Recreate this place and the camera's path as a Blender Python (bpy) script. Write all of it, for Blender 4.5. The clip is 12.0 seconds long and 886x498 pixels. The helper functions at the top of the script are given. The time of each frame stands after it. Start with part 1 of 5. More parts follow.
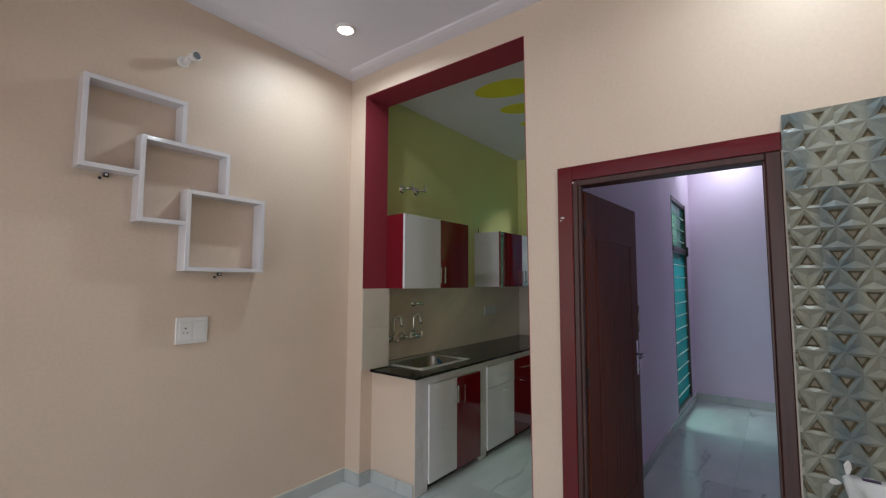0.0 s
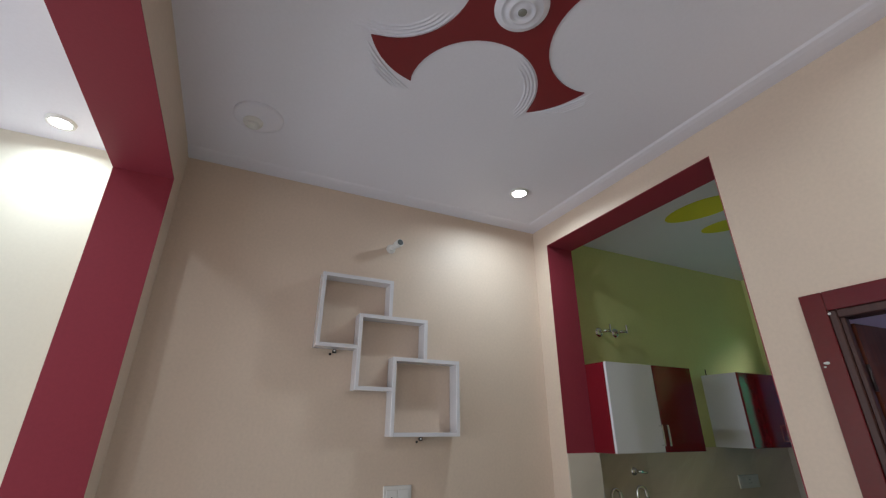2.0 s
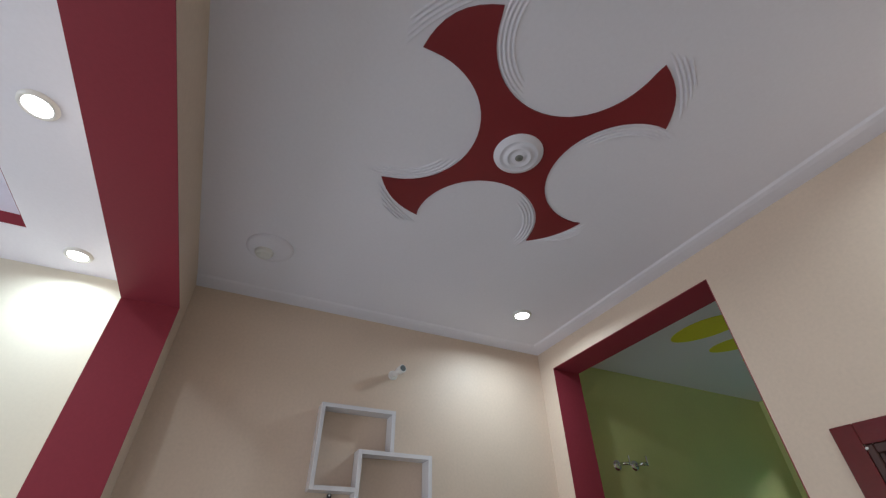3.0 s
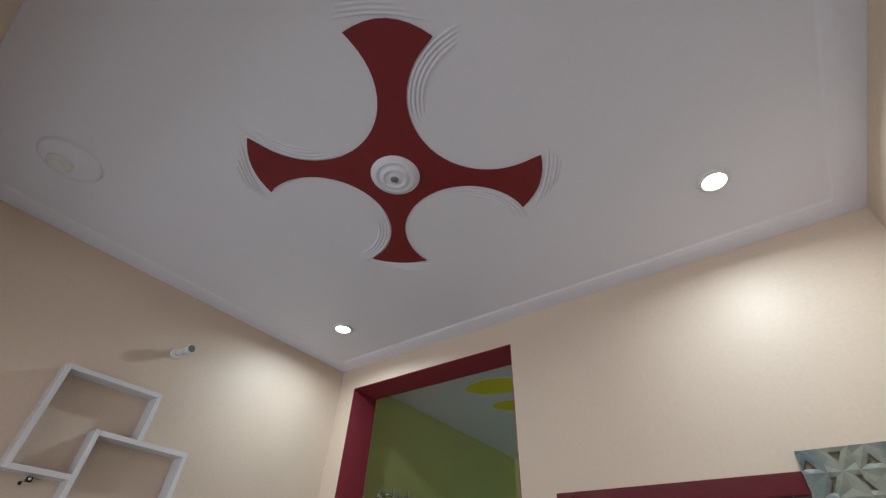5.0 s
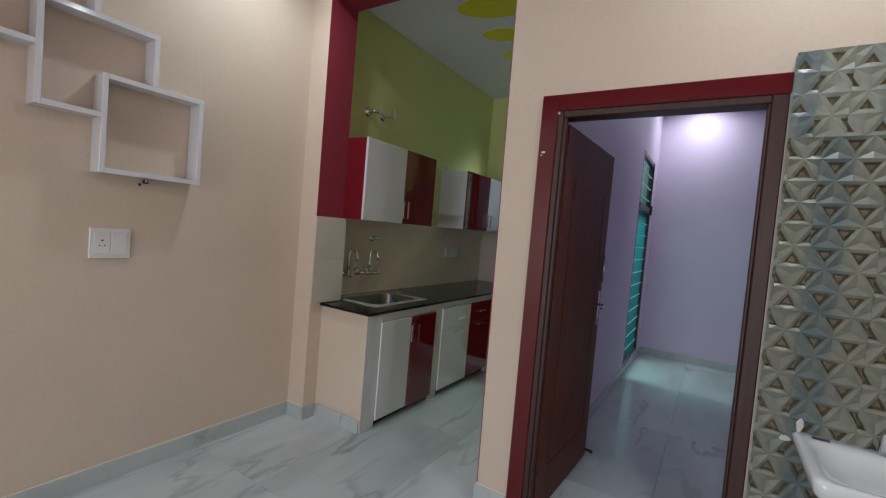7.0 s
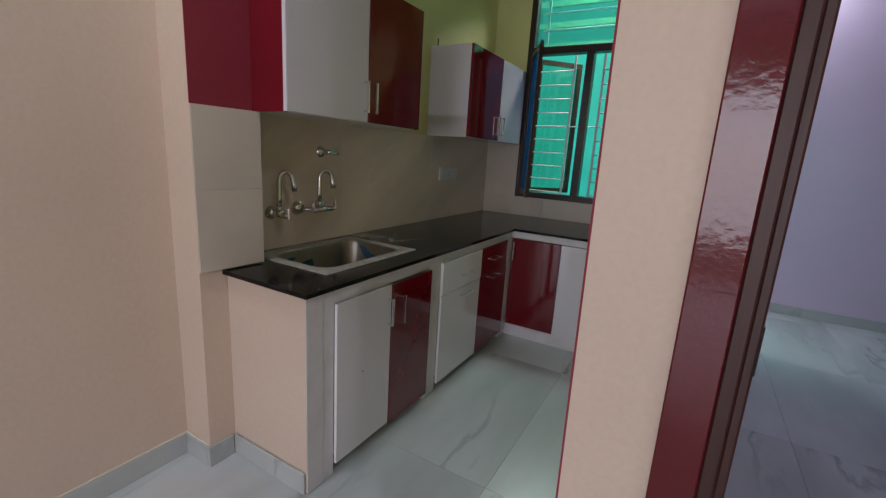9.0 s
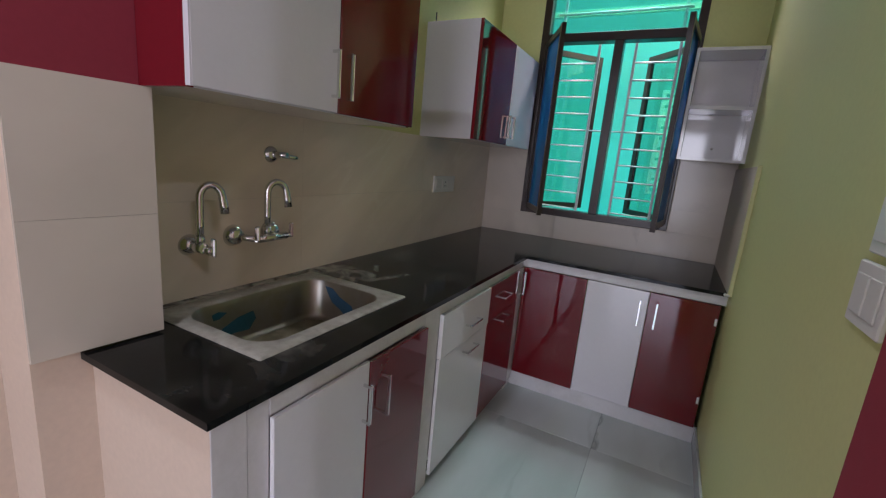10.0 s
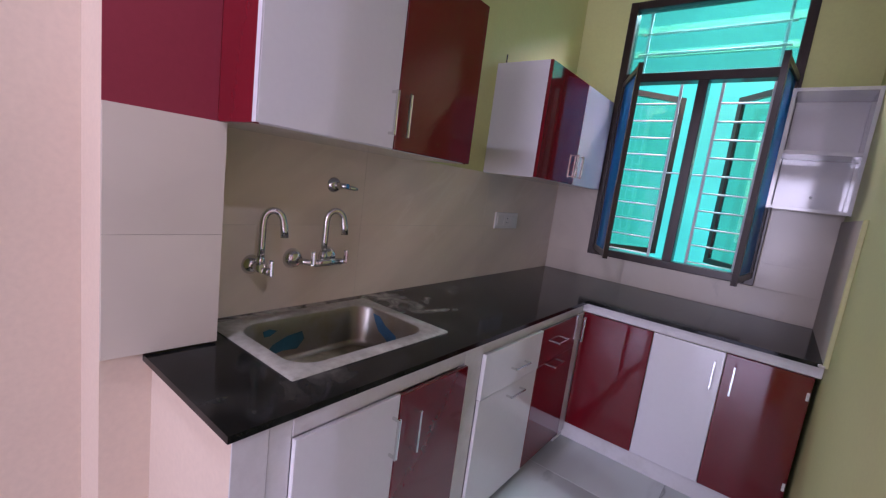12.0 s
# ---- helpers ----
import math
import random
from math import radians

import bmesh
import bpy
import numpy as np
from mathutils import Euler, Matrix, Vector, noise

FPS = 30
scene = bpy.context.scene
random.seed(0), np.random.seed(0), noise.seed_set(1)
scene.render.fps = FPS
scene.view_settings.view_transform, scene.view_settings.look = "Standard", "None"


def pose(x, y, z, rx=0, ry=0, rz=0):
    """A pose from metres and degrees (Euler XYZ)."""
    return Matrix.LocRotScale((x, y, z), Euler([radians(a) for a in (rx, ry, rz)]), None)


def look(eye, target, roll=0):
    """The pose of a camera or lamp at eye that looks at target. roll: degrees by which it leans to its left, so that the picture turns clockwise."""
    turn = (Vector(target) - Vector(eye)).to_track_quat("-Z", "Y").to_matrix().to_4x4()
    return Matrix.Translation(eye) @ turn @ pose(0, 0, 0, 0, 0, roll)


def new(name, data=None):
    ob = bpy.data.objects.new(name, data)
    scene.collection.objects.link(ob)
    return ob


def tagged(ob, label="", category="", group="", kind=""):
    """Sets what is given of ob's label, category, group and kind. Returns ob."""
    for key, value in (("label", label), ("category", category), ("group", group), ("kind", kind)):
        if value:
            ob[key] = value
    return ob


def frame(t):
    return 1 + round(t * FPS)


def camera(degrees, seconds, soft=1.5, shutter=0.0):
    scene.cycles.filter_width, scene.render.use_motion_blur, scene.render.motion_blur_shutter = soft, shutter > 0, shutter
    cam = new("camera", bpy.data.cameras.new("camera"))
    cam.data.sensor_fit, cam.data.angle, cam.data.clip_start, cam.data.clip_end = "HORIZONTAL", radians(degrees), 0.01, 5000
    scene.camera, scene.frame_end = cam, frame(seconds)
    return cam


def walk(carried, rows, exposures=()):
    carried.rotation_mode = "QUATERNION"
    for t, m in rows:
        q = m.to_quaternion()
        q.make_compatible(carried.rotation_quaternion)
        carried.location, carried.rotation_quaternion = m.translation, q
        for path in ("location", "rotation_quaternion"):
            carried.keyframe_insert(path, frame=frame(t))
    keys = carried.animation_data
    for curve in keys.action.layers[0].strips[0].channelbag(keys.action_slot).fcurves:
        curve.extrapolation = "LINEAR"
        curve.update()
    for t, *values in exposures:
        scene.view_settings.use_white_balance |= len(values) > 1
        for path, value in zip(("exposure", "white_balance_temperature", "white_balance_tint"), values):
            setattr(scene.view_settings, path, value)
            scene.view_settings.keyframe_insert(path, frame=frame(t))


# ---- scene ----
cam = camera(91.9, 12.0, soft=1.25)
PATH = [
    (0, (2.755, -2.303, 1.55), (1.536, -0.726, 1.708), 0.2),
    (0.5, (2.746, -2.134, 1.587), (1.366, -0.717, 1.884), 0.8),
    (1, (2.762, -2.074, 1.617), (1.307, -0.765, 2.028), 0.3),
    (1.5, (2.769, -2.138, 1.642), (1.19, -1.059, 2.228), 0.6),
    (2, (2.771, -2.202, 1.668), (1.105, -1.406, 2.436), 0.2),
    (2.5, (2.78, -2.24, 1.697), (1.212, -1.602, 2.762), -0.8),
    (4.5, (2.805, -2.265, 1.737), (1.774, -1.268, 3.13), 3.3),
    (5, (2.781, -2.246, 1.734), (1.832, -1.049, 3.025), 3.2),
    (5.5, (2.75, -2.217, 1.691), (1.762, -0.78, 2.671), 2.8),
    (6, (2.707, -2.192, 1.624), (1.647, -0.591, 2.184), 3.0),
    (6.5, (2.686, -2.173, 1.548), (1.602, -0.503, 1.736), 4.2),
    (7, (2.608, -2.123, 1.474), (1.543, -0.432, 1.389), 4.9),
    (7.5, (2.402, -1.859, 1.405), (1.351, -0.175, 1.157), 3.8),
    (9.5, (1.574, -0.626, 1.377), (0.646, 1.091, 0.937), 4.3),
    (10, (1.366, -0.357, 1.397), (0.468, 1.381, 0.981), 5.1),
    (10.5, (1.294, -0.18, 1.443), (0.359, 1.562, 1.136), 5.6),
    (11, (1.299, -0.092, 1.482), (0.34, 1.66, 1.373), 6.6),
    (11.5, (1.327, -0.152, 1.446), (0.377, 1.599, 1.26), 7.1),
    (12, (1.44, -0.296, 1.415), (0.233, 1.269, 1.114), 7.4),
]
EXPOSURES = [(0.0, 0.30, 6500, 16), (1.5, 0.31, 6400, 14), (2.5, 0.12, 6200, 13), (4.5, 0.18, 6300, 12), (6.0, 0.07, 6400, 12), (7.0, 0.22, 6420, 16), (7.5, 0.24, 6450, 19),
             (9.5, 0.42, 6550, 27), (10.0, 0.74, 6250, 30), (10.5, 0.98, 6120, 34), (11.0, 1.12, 6080, 40), (12.0, 1.20, 5950, 50)]
walk(cam, [(t, look(eye, target, roll)) for t, eye, target, roll in PATH],
     exposures=EXPOSURES)

# ---- world, lights, exposure ----
world = bpy.data.worlds.new("world")
scene.world = world
world.use_nodes = True
wn = world.node_tree.nodes
sky = wn.new("ShaderNodeTexSky")
sky.sky_type = "NISHITA"
sky.sun_disc = False
sky.sun_elevation, sky.sun_rotation = radians(55), radians(160)
wn["Background"].inputs["Strength"].default_value = 0.1
world.node_tree.links.new(sky.outputs[0], wn["Background"].inputs["Color"])


def area_lamp(name, m, sx, sy, watts, colour, spread=180.0, disk=False):
    d = bpy.data.lights.new(name, "AREA")
    d.shape = "DISK" if disk else "RECTANGLE"
    d.size = sx
    if not disk:
        d.size_y = sy
    d.energy, d.color, d.spread = watts, colour, radians(spread)
    ob = new(name, d)
    ob.matrix_world = m
    return ob


HALL_Z = 3.265
SPOTS = [(0.53, -0.513, HALL_Z), (2.955, -0.541, HALL_Z), (0.215, -3.245, 3.17), (1.27, -3.22, 3.17),
         (2.36, -3.24, 3.17), (2.345, 4.07, 3.42)]
for sx, sy, sz in SPOTS:
    area_lamp("downlight_beam", pose(sx, sy, sz - 0.022), 0.085, 0.085, 7.0 if sy > 1 else (7.7 if sy > -1 else 4.4), (0.80, 0.96, 1.0), 160 if sy > 1 else 165, True)
# unseen fill from an assumed open living room front; teal daylight down the well
area_lamp("front_fill", pose(1.75, -6.55, 1.45, 90, 0, 0), 2.6, 2.1, 70.0, (0.86, 0.95, 1.0))
area_lamp("well_daylight", pose(0.75, 4.0, 4.15), 1.6, 1.5, 65.0, (0.06, 1.0, 0.74))
# near-white fill added unseen outside the kitchen window, in place of sky light
area_lamp("window_fill", pose(0.90, 3.34, 3.13, -37, 0, -10), 1.15, 0.45, 45.0, (1.0, 0.98, 0.92))
# daylight that the tall bedroom window lets in
area_lamp("bedroom_daylight", pose(1.875, 3.57, 1.05, 0, -90, 0), 1.7, 0.75, 1.6, (0.55, 1.0, 0.92))

# ---- materials ----


def mat(name, colour, rough=0.5, metal=0.0, spec=0.5, vary=0.06, fine=60.0, coarse=2.5, bump=0.05, dirt=None,
        dirt_amount=0.0, coat=0.0, by_object=0.0):
    """A procedural surface: base colour varied at two scales, with fine relief and optional blotches of dirt."""
    m = bpy.data.materials.new(name)
    m.use_nodes = True
    n, l = m.node_tree.nodes, m.node_tree.links
    p = n["Principled BSDF"]
    tc = n.new("ShaderNodeTexCoord")
    n1, n2 = n.new("ShaderNodeTexNoise"), n.new("ShaderNodeTexNoise")
    n1.inputs["Scale"].default_value, n2.inputs["Scale"].default_value = fine, coarse
    n1.inputs["Detail"].default_value, n2.inputs["Detail"].default_value = 4, 5
    l.new(tc.outputs["Object"], n1.inputs["Vector"])
    l.new(tc.outputs["Object"], n2.inputs["Vector"])
    add = n.new("ShaderNodeMath")
    add.operation = "ADD"
    l.new(n1.outputs["Fac"], add.inputs[0])
    l.new(n2.outputs["Fac"], add.inputs[1])
    mr = n.new("ShaderNodeMapRange")
    mr.inputs["From Min"].default_value, mr.inputs["From Max"].default_value = 0.6, 1.4
    mr.inputs["To Min"].default_value, mr.inputs["To Max"].default_value = 1 - vary, 1 + vary
    l.new(add.outputs[0], mr.inputs["Value"])
    val = mr.outputs[0]
    if by_object:
        oi = n.new("ShaderNodeObjectInfo")
        r2 = n.new("ShaderNodeMapRange")
        r2.inputs["To Min"].default_value, r2.inputs["To Max"].default_value = 1 - by_object, 1 + by_object
        l.new(oi.outputs["Random"], r2.inputs["Value"])
        mm = n.new("ShaderNodeMath")
        mm.operation = "MULTIPLY"
        l.new(val, mm.inputs[0])
        l.new(r2.outputs[0], mm.inputs[1])
        val = mm.outputs[0]
    hs = n.new("ShaderNodeHueSaturation")
    hs.inputs["Color"].default_value = (*colour, 1)
    l.new(val, hs.inputs["Value"])
    out = hs.outputs[0]
    if dirt:
        nd = n.new("ShaderNodeTexNoise")
        nd.inputs["Scale"].default_value, nd.inputs["Detail"].default_value = 7.0, 8
        nd.inputs["Roughness"].default_value = 0.65
        l.new(tc.outputs["Object"], nd.inputs["Vector"])
        rr = n.new("ShaderNodeMapRange")
        rr.inputs["From Min"].default_value, rr.inputs["From Max"].default_value = 0.48, 0.68
        rr.inputs["To Max"].default_value = dirt_amount
        l.new(nd.outputs["Fac"], rr.inputs["Value"])
        mx = n.new("ShaderNodeMixRGB")
        mx.inputs["Color2"].default_value = (*dirt, 1)
        l.new(rr.outputs[0], mx.inputs["Fac"])
        l.new(out, mx.inputs["Color1"])
        out = mx.outputs[0]
    l.new(out, p.inputs["Base Color"])
    rg = n.new("ShaderNodeMapRange")
    rg.inputs["To Min"].default_value, rg.inputs["To Max"].default_value = rough * 0.85, min(1, rough * 1.2)
    l.new(n2.outputs["Fac"], rg.inputs["Value"])
    l.new(rg.outputs[0], p.inputs["Roughness"])
    p.inputs["Metallic"].default_value = metal
    p.inputs["Specular IOR Level"].default_value = spec
    p.inputs["Coat Weight"].default_value = coat
    p.inputs["Coat Roughness"].default_value = 0.06
    if bump:
        bp = n.new("ShaderNodeBump")
        bp.inputs["Strength"].default_value = bump
        bp.inputs["Distance"].default_value = 0.004
        l.new(add.outputs[0], bp.inputs["Height"])
        l.new(bp.outputs[0], p.inputs["Normal"])
    return m


def stone(name, base, vein, rough, scale=1.3, vein_width=0.05, vein_amount=0.7, offset=True, cloud=0.12, warp=1.1, stretch=None):
    """Polished veined stone; each piece takes its own cut of the pattern."""
    m = bpy.data.materials.new(name)
    m.use_nodes = True
    n, l = m.node_tree.nodes, m.node_tree.links
    p = n["Principled BSDF"]
    tc = n.new("ShaderNodeTexCoord")
    vec = tc.outputs["Object"]
    if offset:
        oi = n.new("ShaderNodeObjectInfo")
        sc = n.new("ShaderNodeVectorMath")
        sc.operation = "MULTIPLY_ADD"
        cb = n.new("ShaderNodeCombineXYZ")
        for k in range(3):
            l.new(oi.outputs["Random"], cb.inputs[k])
        l.new(cb.outputs[0], sc.inputs[0])
        sc.inputs[1].default_value = (37, 53, 71)
        l.new(vec, sc.inputs[2])
        vec = sc.outputs[0]
    if stretch:
        mp = n.new("ShaderNodeMapping")
        mp.vector_type = "TEXTURE" if len(stretch) > 2 else "POINT"
        mp.inputs["Rotation"].default_value = [radians(a) for a in stretch[0]]
        mp.inputs["Scale"].default_value = stretch[1]
        l.new(vec, mp.inputs["Vector"])
        vec = mp.outputs[0]
    amount = warp
    warp = n.new("ShaderNodeTexNoise")
    warp.inputs["Scale"].default_value, warp.inputs["Detail"].default_value = scale * 0.9, 6
    l.new(vec, warp.inputs["Vector"])
    vm = n.new("ShaderNodeVectorMath")
    vm.operation = "MULTIPLY_ADD"
    vm.inputs[1].default_value = (amount, amount, amount)
    l.new(warp.outputs["Color"], vm.inputs[0])
    l.new(vec, vm.inputs[2])
    nz = n.new("ShaderNodeTexNoise")
    nz.inputs["Scale"].default_value, nz.inputs["Detail"].default_value = scale, 7
    l.new(vm.outputs[0], nz.inputs["Vector"])
    ab = n.new("ShaderNodeMath")
    ab.operation = "SUBTRACT"
    ab.inputs[1].default_value = 0.5
    l.new(nz.outputs["Fac"], ab.inputs[0])
    ab2 = n.new("ShaderNodeMath")
    ab2.operation = "ABSOLUTE"
    l.new(ab.outputs[0], ab2.inputs[0])
    mr = n.new("ShaderNodeMapRange")
    mr.inputs["From Min"].default_value, mr.inputs["From Max"].default_value = 0.0, vein_width
    mr.inputs["To Min"].default_value, mr.inputs["To Max"].default_value = vein_amount, 0.0
    l.new(ab2.outputs[0], mr.inputs["Value"])
    fade = n.new("ShaderNodeTexNoise")
    fade.inputs["Scale"].default_value = scale * 0.8
    l.new(vec, fade.inputs["Vector"])
    fr = n.new("ShaderNodeMapRange")
    fr.inputs["From Min"].default_value, fr.inputs["From Max"].default_value = 0.42, 0.62
    l.new(fade.outputs["Fac"], fr.inputs["Value"])
    mu = n.new("ShaderNodeMath")
    mu.operation = "MULTIPLY"
    l.new(mr.outputs[0], mu.inputs[0])
    l.new(fr.outputs[0], mu.inputs[1])
    cl = n.new("ShaderNodeHueSaturation")
    cl.inputs["Color"].default_value = (*base, 1)
    cr = n.new("ShaderNodeMapRange")
    cr.inputs["From Min"].default_value, cr.inputs["From Max"].default_value = 0.3, 0.7
    cr.inputs["To Min"].default_value, cr.inputs["To Max"].default_value = 1 - cloud, 1 + cloud
    l.new(warp.outputs["Fac"], cr.inputs["Value"])
    l.new(cr.outputs[0], cl.inputs["Value"])
    mx = n.new("ShaderNodeMixRGB")
    mx.inputs["Color2"].default_value = (*vein, 1)
    l.new(mu.outputs[0], mx.inputs["Fac"])
    l.new(cl.outputs[0], mx.inputs["Color1"])
    l.new(mx.outputs[0], p.inputs["Base Color"])
    p.inputs["Roughness"].default_value = rough
    sm = n.new("ShaderNodeTexNoise")
    sm.inputs["Scale"].default_value = 5.0
    sm.inputs["Detail"].default_value = 6
    l.new(tc.outputs["Object"], sm.inputs["Vector"])
    sr = n.new("ShaderNodeMapRange")
    sr.inputs["To Min"].default_value, sr.inputs["To Max"].default_value = rough * 0.6, rough * 1.6
    l.new(sm.outputs["Fac"], sr.inputs["Value"])
    l.new(sr.outputs[0], p.inputs["Roughness"])
    return m


def wood(name, a, b, rough, along="Z", spec=0.5):
    m = bpy.data.materials.new(name)
    m.use_nodes = True
    n, l = m.node_tree.nodes, m.node_tree.links
    p = n["Principled BSDF"]
    tc, mp = n.new("ShaderNodeTexCoord"), n.new("ShaderNodeMapping")
    mp.inputs["Scale"].default_value = (30, 30, 1.5) if along == "Z" else (1.5, 30, 30)
    l.new(tc.outputs["Object"], mp.inputs["Vector"])
    nz = n.new("ShaderNodeTexNoise")
    nz.inputs["Scale"].default_value, nz.inputs["Detail"].default_value = 1.6, 8
    l.new(mp.outputs[0], nz.inputs["Vector"])
    rp = n.new("ShaderNodeMapRange")
    rp.inputs["From Min"].default_value, rp.inputs["From Max"].default_value = 0.3, 0.7
    l.new(nz.outputs["Fac"], rp.inputs["Value"])
    mx = n.new("ShaderNodeMixRGB")
    mx.inputs["Color1"].default_value, mx.inputs["Color2"].default_value = (*a, 1), (*b, 1)
    l.new(rp.outputs[0], mx.inputs["Fac"])
    l.new(mx.outputs[0], p.inputs["Base Color"])
    p.inputs["Roughness"].default_value, p.inputs["Specular IOR Level"].default_value = rough, spec
    bp = n.new("ShaderNodeBump")
    bp.inputs["Strength"].default_value, bp.inputs["Distance"].default_value = 0.12, 0.002
    l.new(nz.outputs["Fac"], bp.inputs["Height"])
    l.new(bp.outputs[0], p.inputs["Normal"])
    return m


def glass(name, colour, rough=0.0, thin=0.5):
    """Tinted pane: part clear transmission, part gloss."""
    m = bpy.data.materials.new(name)
    m.use_nodes = True
    n, l = m.node_tree.nodes, m.node_tree.links
    n.remove(n["Principled BSDF"])
    tr, gl, mx = n.new("ShaderNodeBsdfTransparent"), n.new("ShaderNodeBsdfGlossy"), n.new("ShaderNodeMixShader")
    tr.inputs["Color"].default_value = (*colour, 1)
    gl.inputs["Roughness"].default_value = rough + 0.02
    fz = n.new("ShaderNodeLayerWeight")
    fz.inputs["Blend"].default_value = 0.12
    l.new(fz.outputs["Facing"], mx.inputs["Fac"])
    l.new(tr.outputs[0], mx.inputs[1])
    l.new(gl.outputs[0], mx.inputs[2])
    l.new(mx.outputs[0], n["Material Output"].inputs["Surface"])
    return m


def glow(name, colour, strength, patchy=0.0):
    m = bpy.data.materials.new(name)
    m.use_nodes = True
    n, l = m.node_tree.nodes, m.node_tree.links
    p = n["Principled BSDF"]
    p.inputs["Base Color"].default_value = (*colour, 1)
    p.inputs["Emission Color"].default_value = (*colour, 1)
    p.inputs["Emission Strength"].default_value = strength
    if patchy:
        tc, nz, mr = n.new("ShaderNodeTexCoord"), n.new("ShaderNodeTexNoise"), n.new("ShaderNodeMapRange")
        nz.inputs["Scale"].default_value = 2.0
        l.new(tc.outputs["Object"], nz.inputs["Vector"])
        mr.inputs["To Min"].default_value, mr.inputs["To Max"].default_value = strength * (1 - patchy), strength * (1 + patchy)
        l.new(nz.outputs["Fac"], mr.inputs["Value"])
        l.new(mr.outputs[0], p.inputs["Emission Strength"])
    return m


PEACH = mat("peach_paint", (0.675, 0.535, 0.425), 0.5, vary=0.06, coarse=2.2, bump=0.08)
CREAM = mat("cream_paint", (0.70, 0.65, 0.54), 0.55, vary=0.03, bump=0.08)
LIME = mat("lime_paint", (0.64, 0.645, 0.285), 0.5, vary=0.04, bump=0.08)
LILAC = mat("lilac_paint", (0.74, 0.60, 0.755), 0.5, vary=0.04, bump=0.08)
WHITE_CEIL = mat("ceiling_white", (0.78, 0.75, 0.82), 0.7, vary=0.025, coarse=1.5, bump=0.1)
PLASTER_GREY = mat("well_plaster", (0.6, 0.6, 0.58), 0.9, vary=0.08)
MAROON = mat("maroon_paint", (0.265, 0.031, 0.048), 0.62, spec=0.25, vary=0.06, coarse=2.0, bump=0.06)
MAROON_TRIM = mat("maroon_enamel", (0.118, 0.007, 0.011), 0.1, vary=0.08, bump=0.12, coarse=5)
MEDAL_RED = mat("medallion_red", (0.20, 0.010, 0.014), 0.5, vary=0.05)
YELLOW = mat("yellow_paint", (0.75, 0.68, 0.03), 0.5, vary=0.05)
FLOOR = stone("floor_marble", (0.50, 0.54, 0.54), (0.20, 0.22, 0.21), 0.19, 1.0, 0.020, 0.7, cloud=0.26, warp=0.55, stretch=((0, 0, 32), (1.9, 0.55, 1.0)))
SKIRT = stone("skirting_marble", (0.50, 0.53, 0.52), (0.25, 0.28, 0.28), 0.2, 2.0, 0.05, 0.5)
JOINT = mat("tile_joint", (0.56, 0.48, 0.40), 0.8)
GROUT = mat("floor_grout", (0.44, 0.46, 0.44), 0.8)
SPLASH = stone("splash_tile", (0.75, 0.63, 0.505), (0.88, 0.775, 0.65), 0.2, 1.9, 0.02, 0.45, offset=False, cloud=0.15, warp=0.35, stretch=((34, 0, 0), (1.0, 2.4, 0.55), "along"))
SPLASH_LIGHT = stone("splash_tile_light", (0.60, 0.525, 0.44), (0.50, 0.435, 0.365), 0.2, 1.8, 0.05, 0.6, cloud=0.10)
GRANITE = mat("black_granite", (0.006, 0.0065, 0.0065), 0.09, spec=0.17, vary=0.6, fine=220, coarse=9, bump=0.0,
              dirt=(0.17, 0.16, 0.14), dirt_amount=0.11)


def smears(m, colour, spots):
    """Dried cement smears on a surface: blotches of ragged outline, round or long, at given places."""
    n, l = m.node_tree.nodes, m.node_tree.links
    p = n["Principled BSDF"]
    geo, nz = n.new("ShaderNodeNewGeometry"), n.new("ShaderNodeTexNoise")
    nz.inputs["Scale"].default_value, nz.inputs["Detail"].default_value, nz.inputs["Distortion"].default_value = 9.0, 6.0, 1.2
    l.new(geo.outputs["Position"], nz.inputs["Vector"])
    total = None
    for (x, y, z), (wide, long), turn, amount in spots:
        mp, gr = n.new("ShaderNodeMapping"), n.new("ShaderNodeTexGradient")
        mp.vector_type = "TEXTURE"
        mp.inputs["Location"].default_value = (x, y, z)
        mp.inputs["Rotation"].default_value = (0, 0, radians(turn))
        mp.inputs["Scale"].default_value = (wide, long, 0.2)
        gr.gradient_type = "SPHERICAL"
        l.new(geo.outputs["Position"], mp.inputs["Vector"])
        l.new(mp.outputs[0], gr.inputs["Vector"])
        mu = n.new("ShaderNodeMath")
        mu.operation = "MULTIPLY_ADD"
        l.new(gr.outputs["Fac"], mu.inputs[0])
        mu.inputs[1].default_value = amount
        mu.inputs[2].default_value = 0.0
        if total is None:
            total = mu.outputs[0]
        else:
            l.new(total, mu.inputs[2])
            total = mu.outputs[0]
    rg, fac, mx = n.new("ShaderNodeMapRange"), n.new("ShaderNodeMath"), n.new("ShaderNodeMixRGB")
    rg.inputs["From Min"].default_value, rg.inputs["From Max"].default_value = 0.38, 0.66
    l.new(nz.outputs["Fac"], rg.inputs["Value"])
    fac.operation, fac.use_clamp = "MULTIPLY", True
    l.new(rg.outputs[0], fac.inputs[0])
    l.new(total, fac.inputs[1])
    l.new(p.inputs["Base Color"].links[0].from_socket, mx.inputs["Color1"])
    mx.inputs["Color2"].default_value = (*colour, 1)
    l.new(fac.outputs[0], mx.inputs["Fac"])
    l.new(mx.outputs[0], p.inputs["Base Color"])


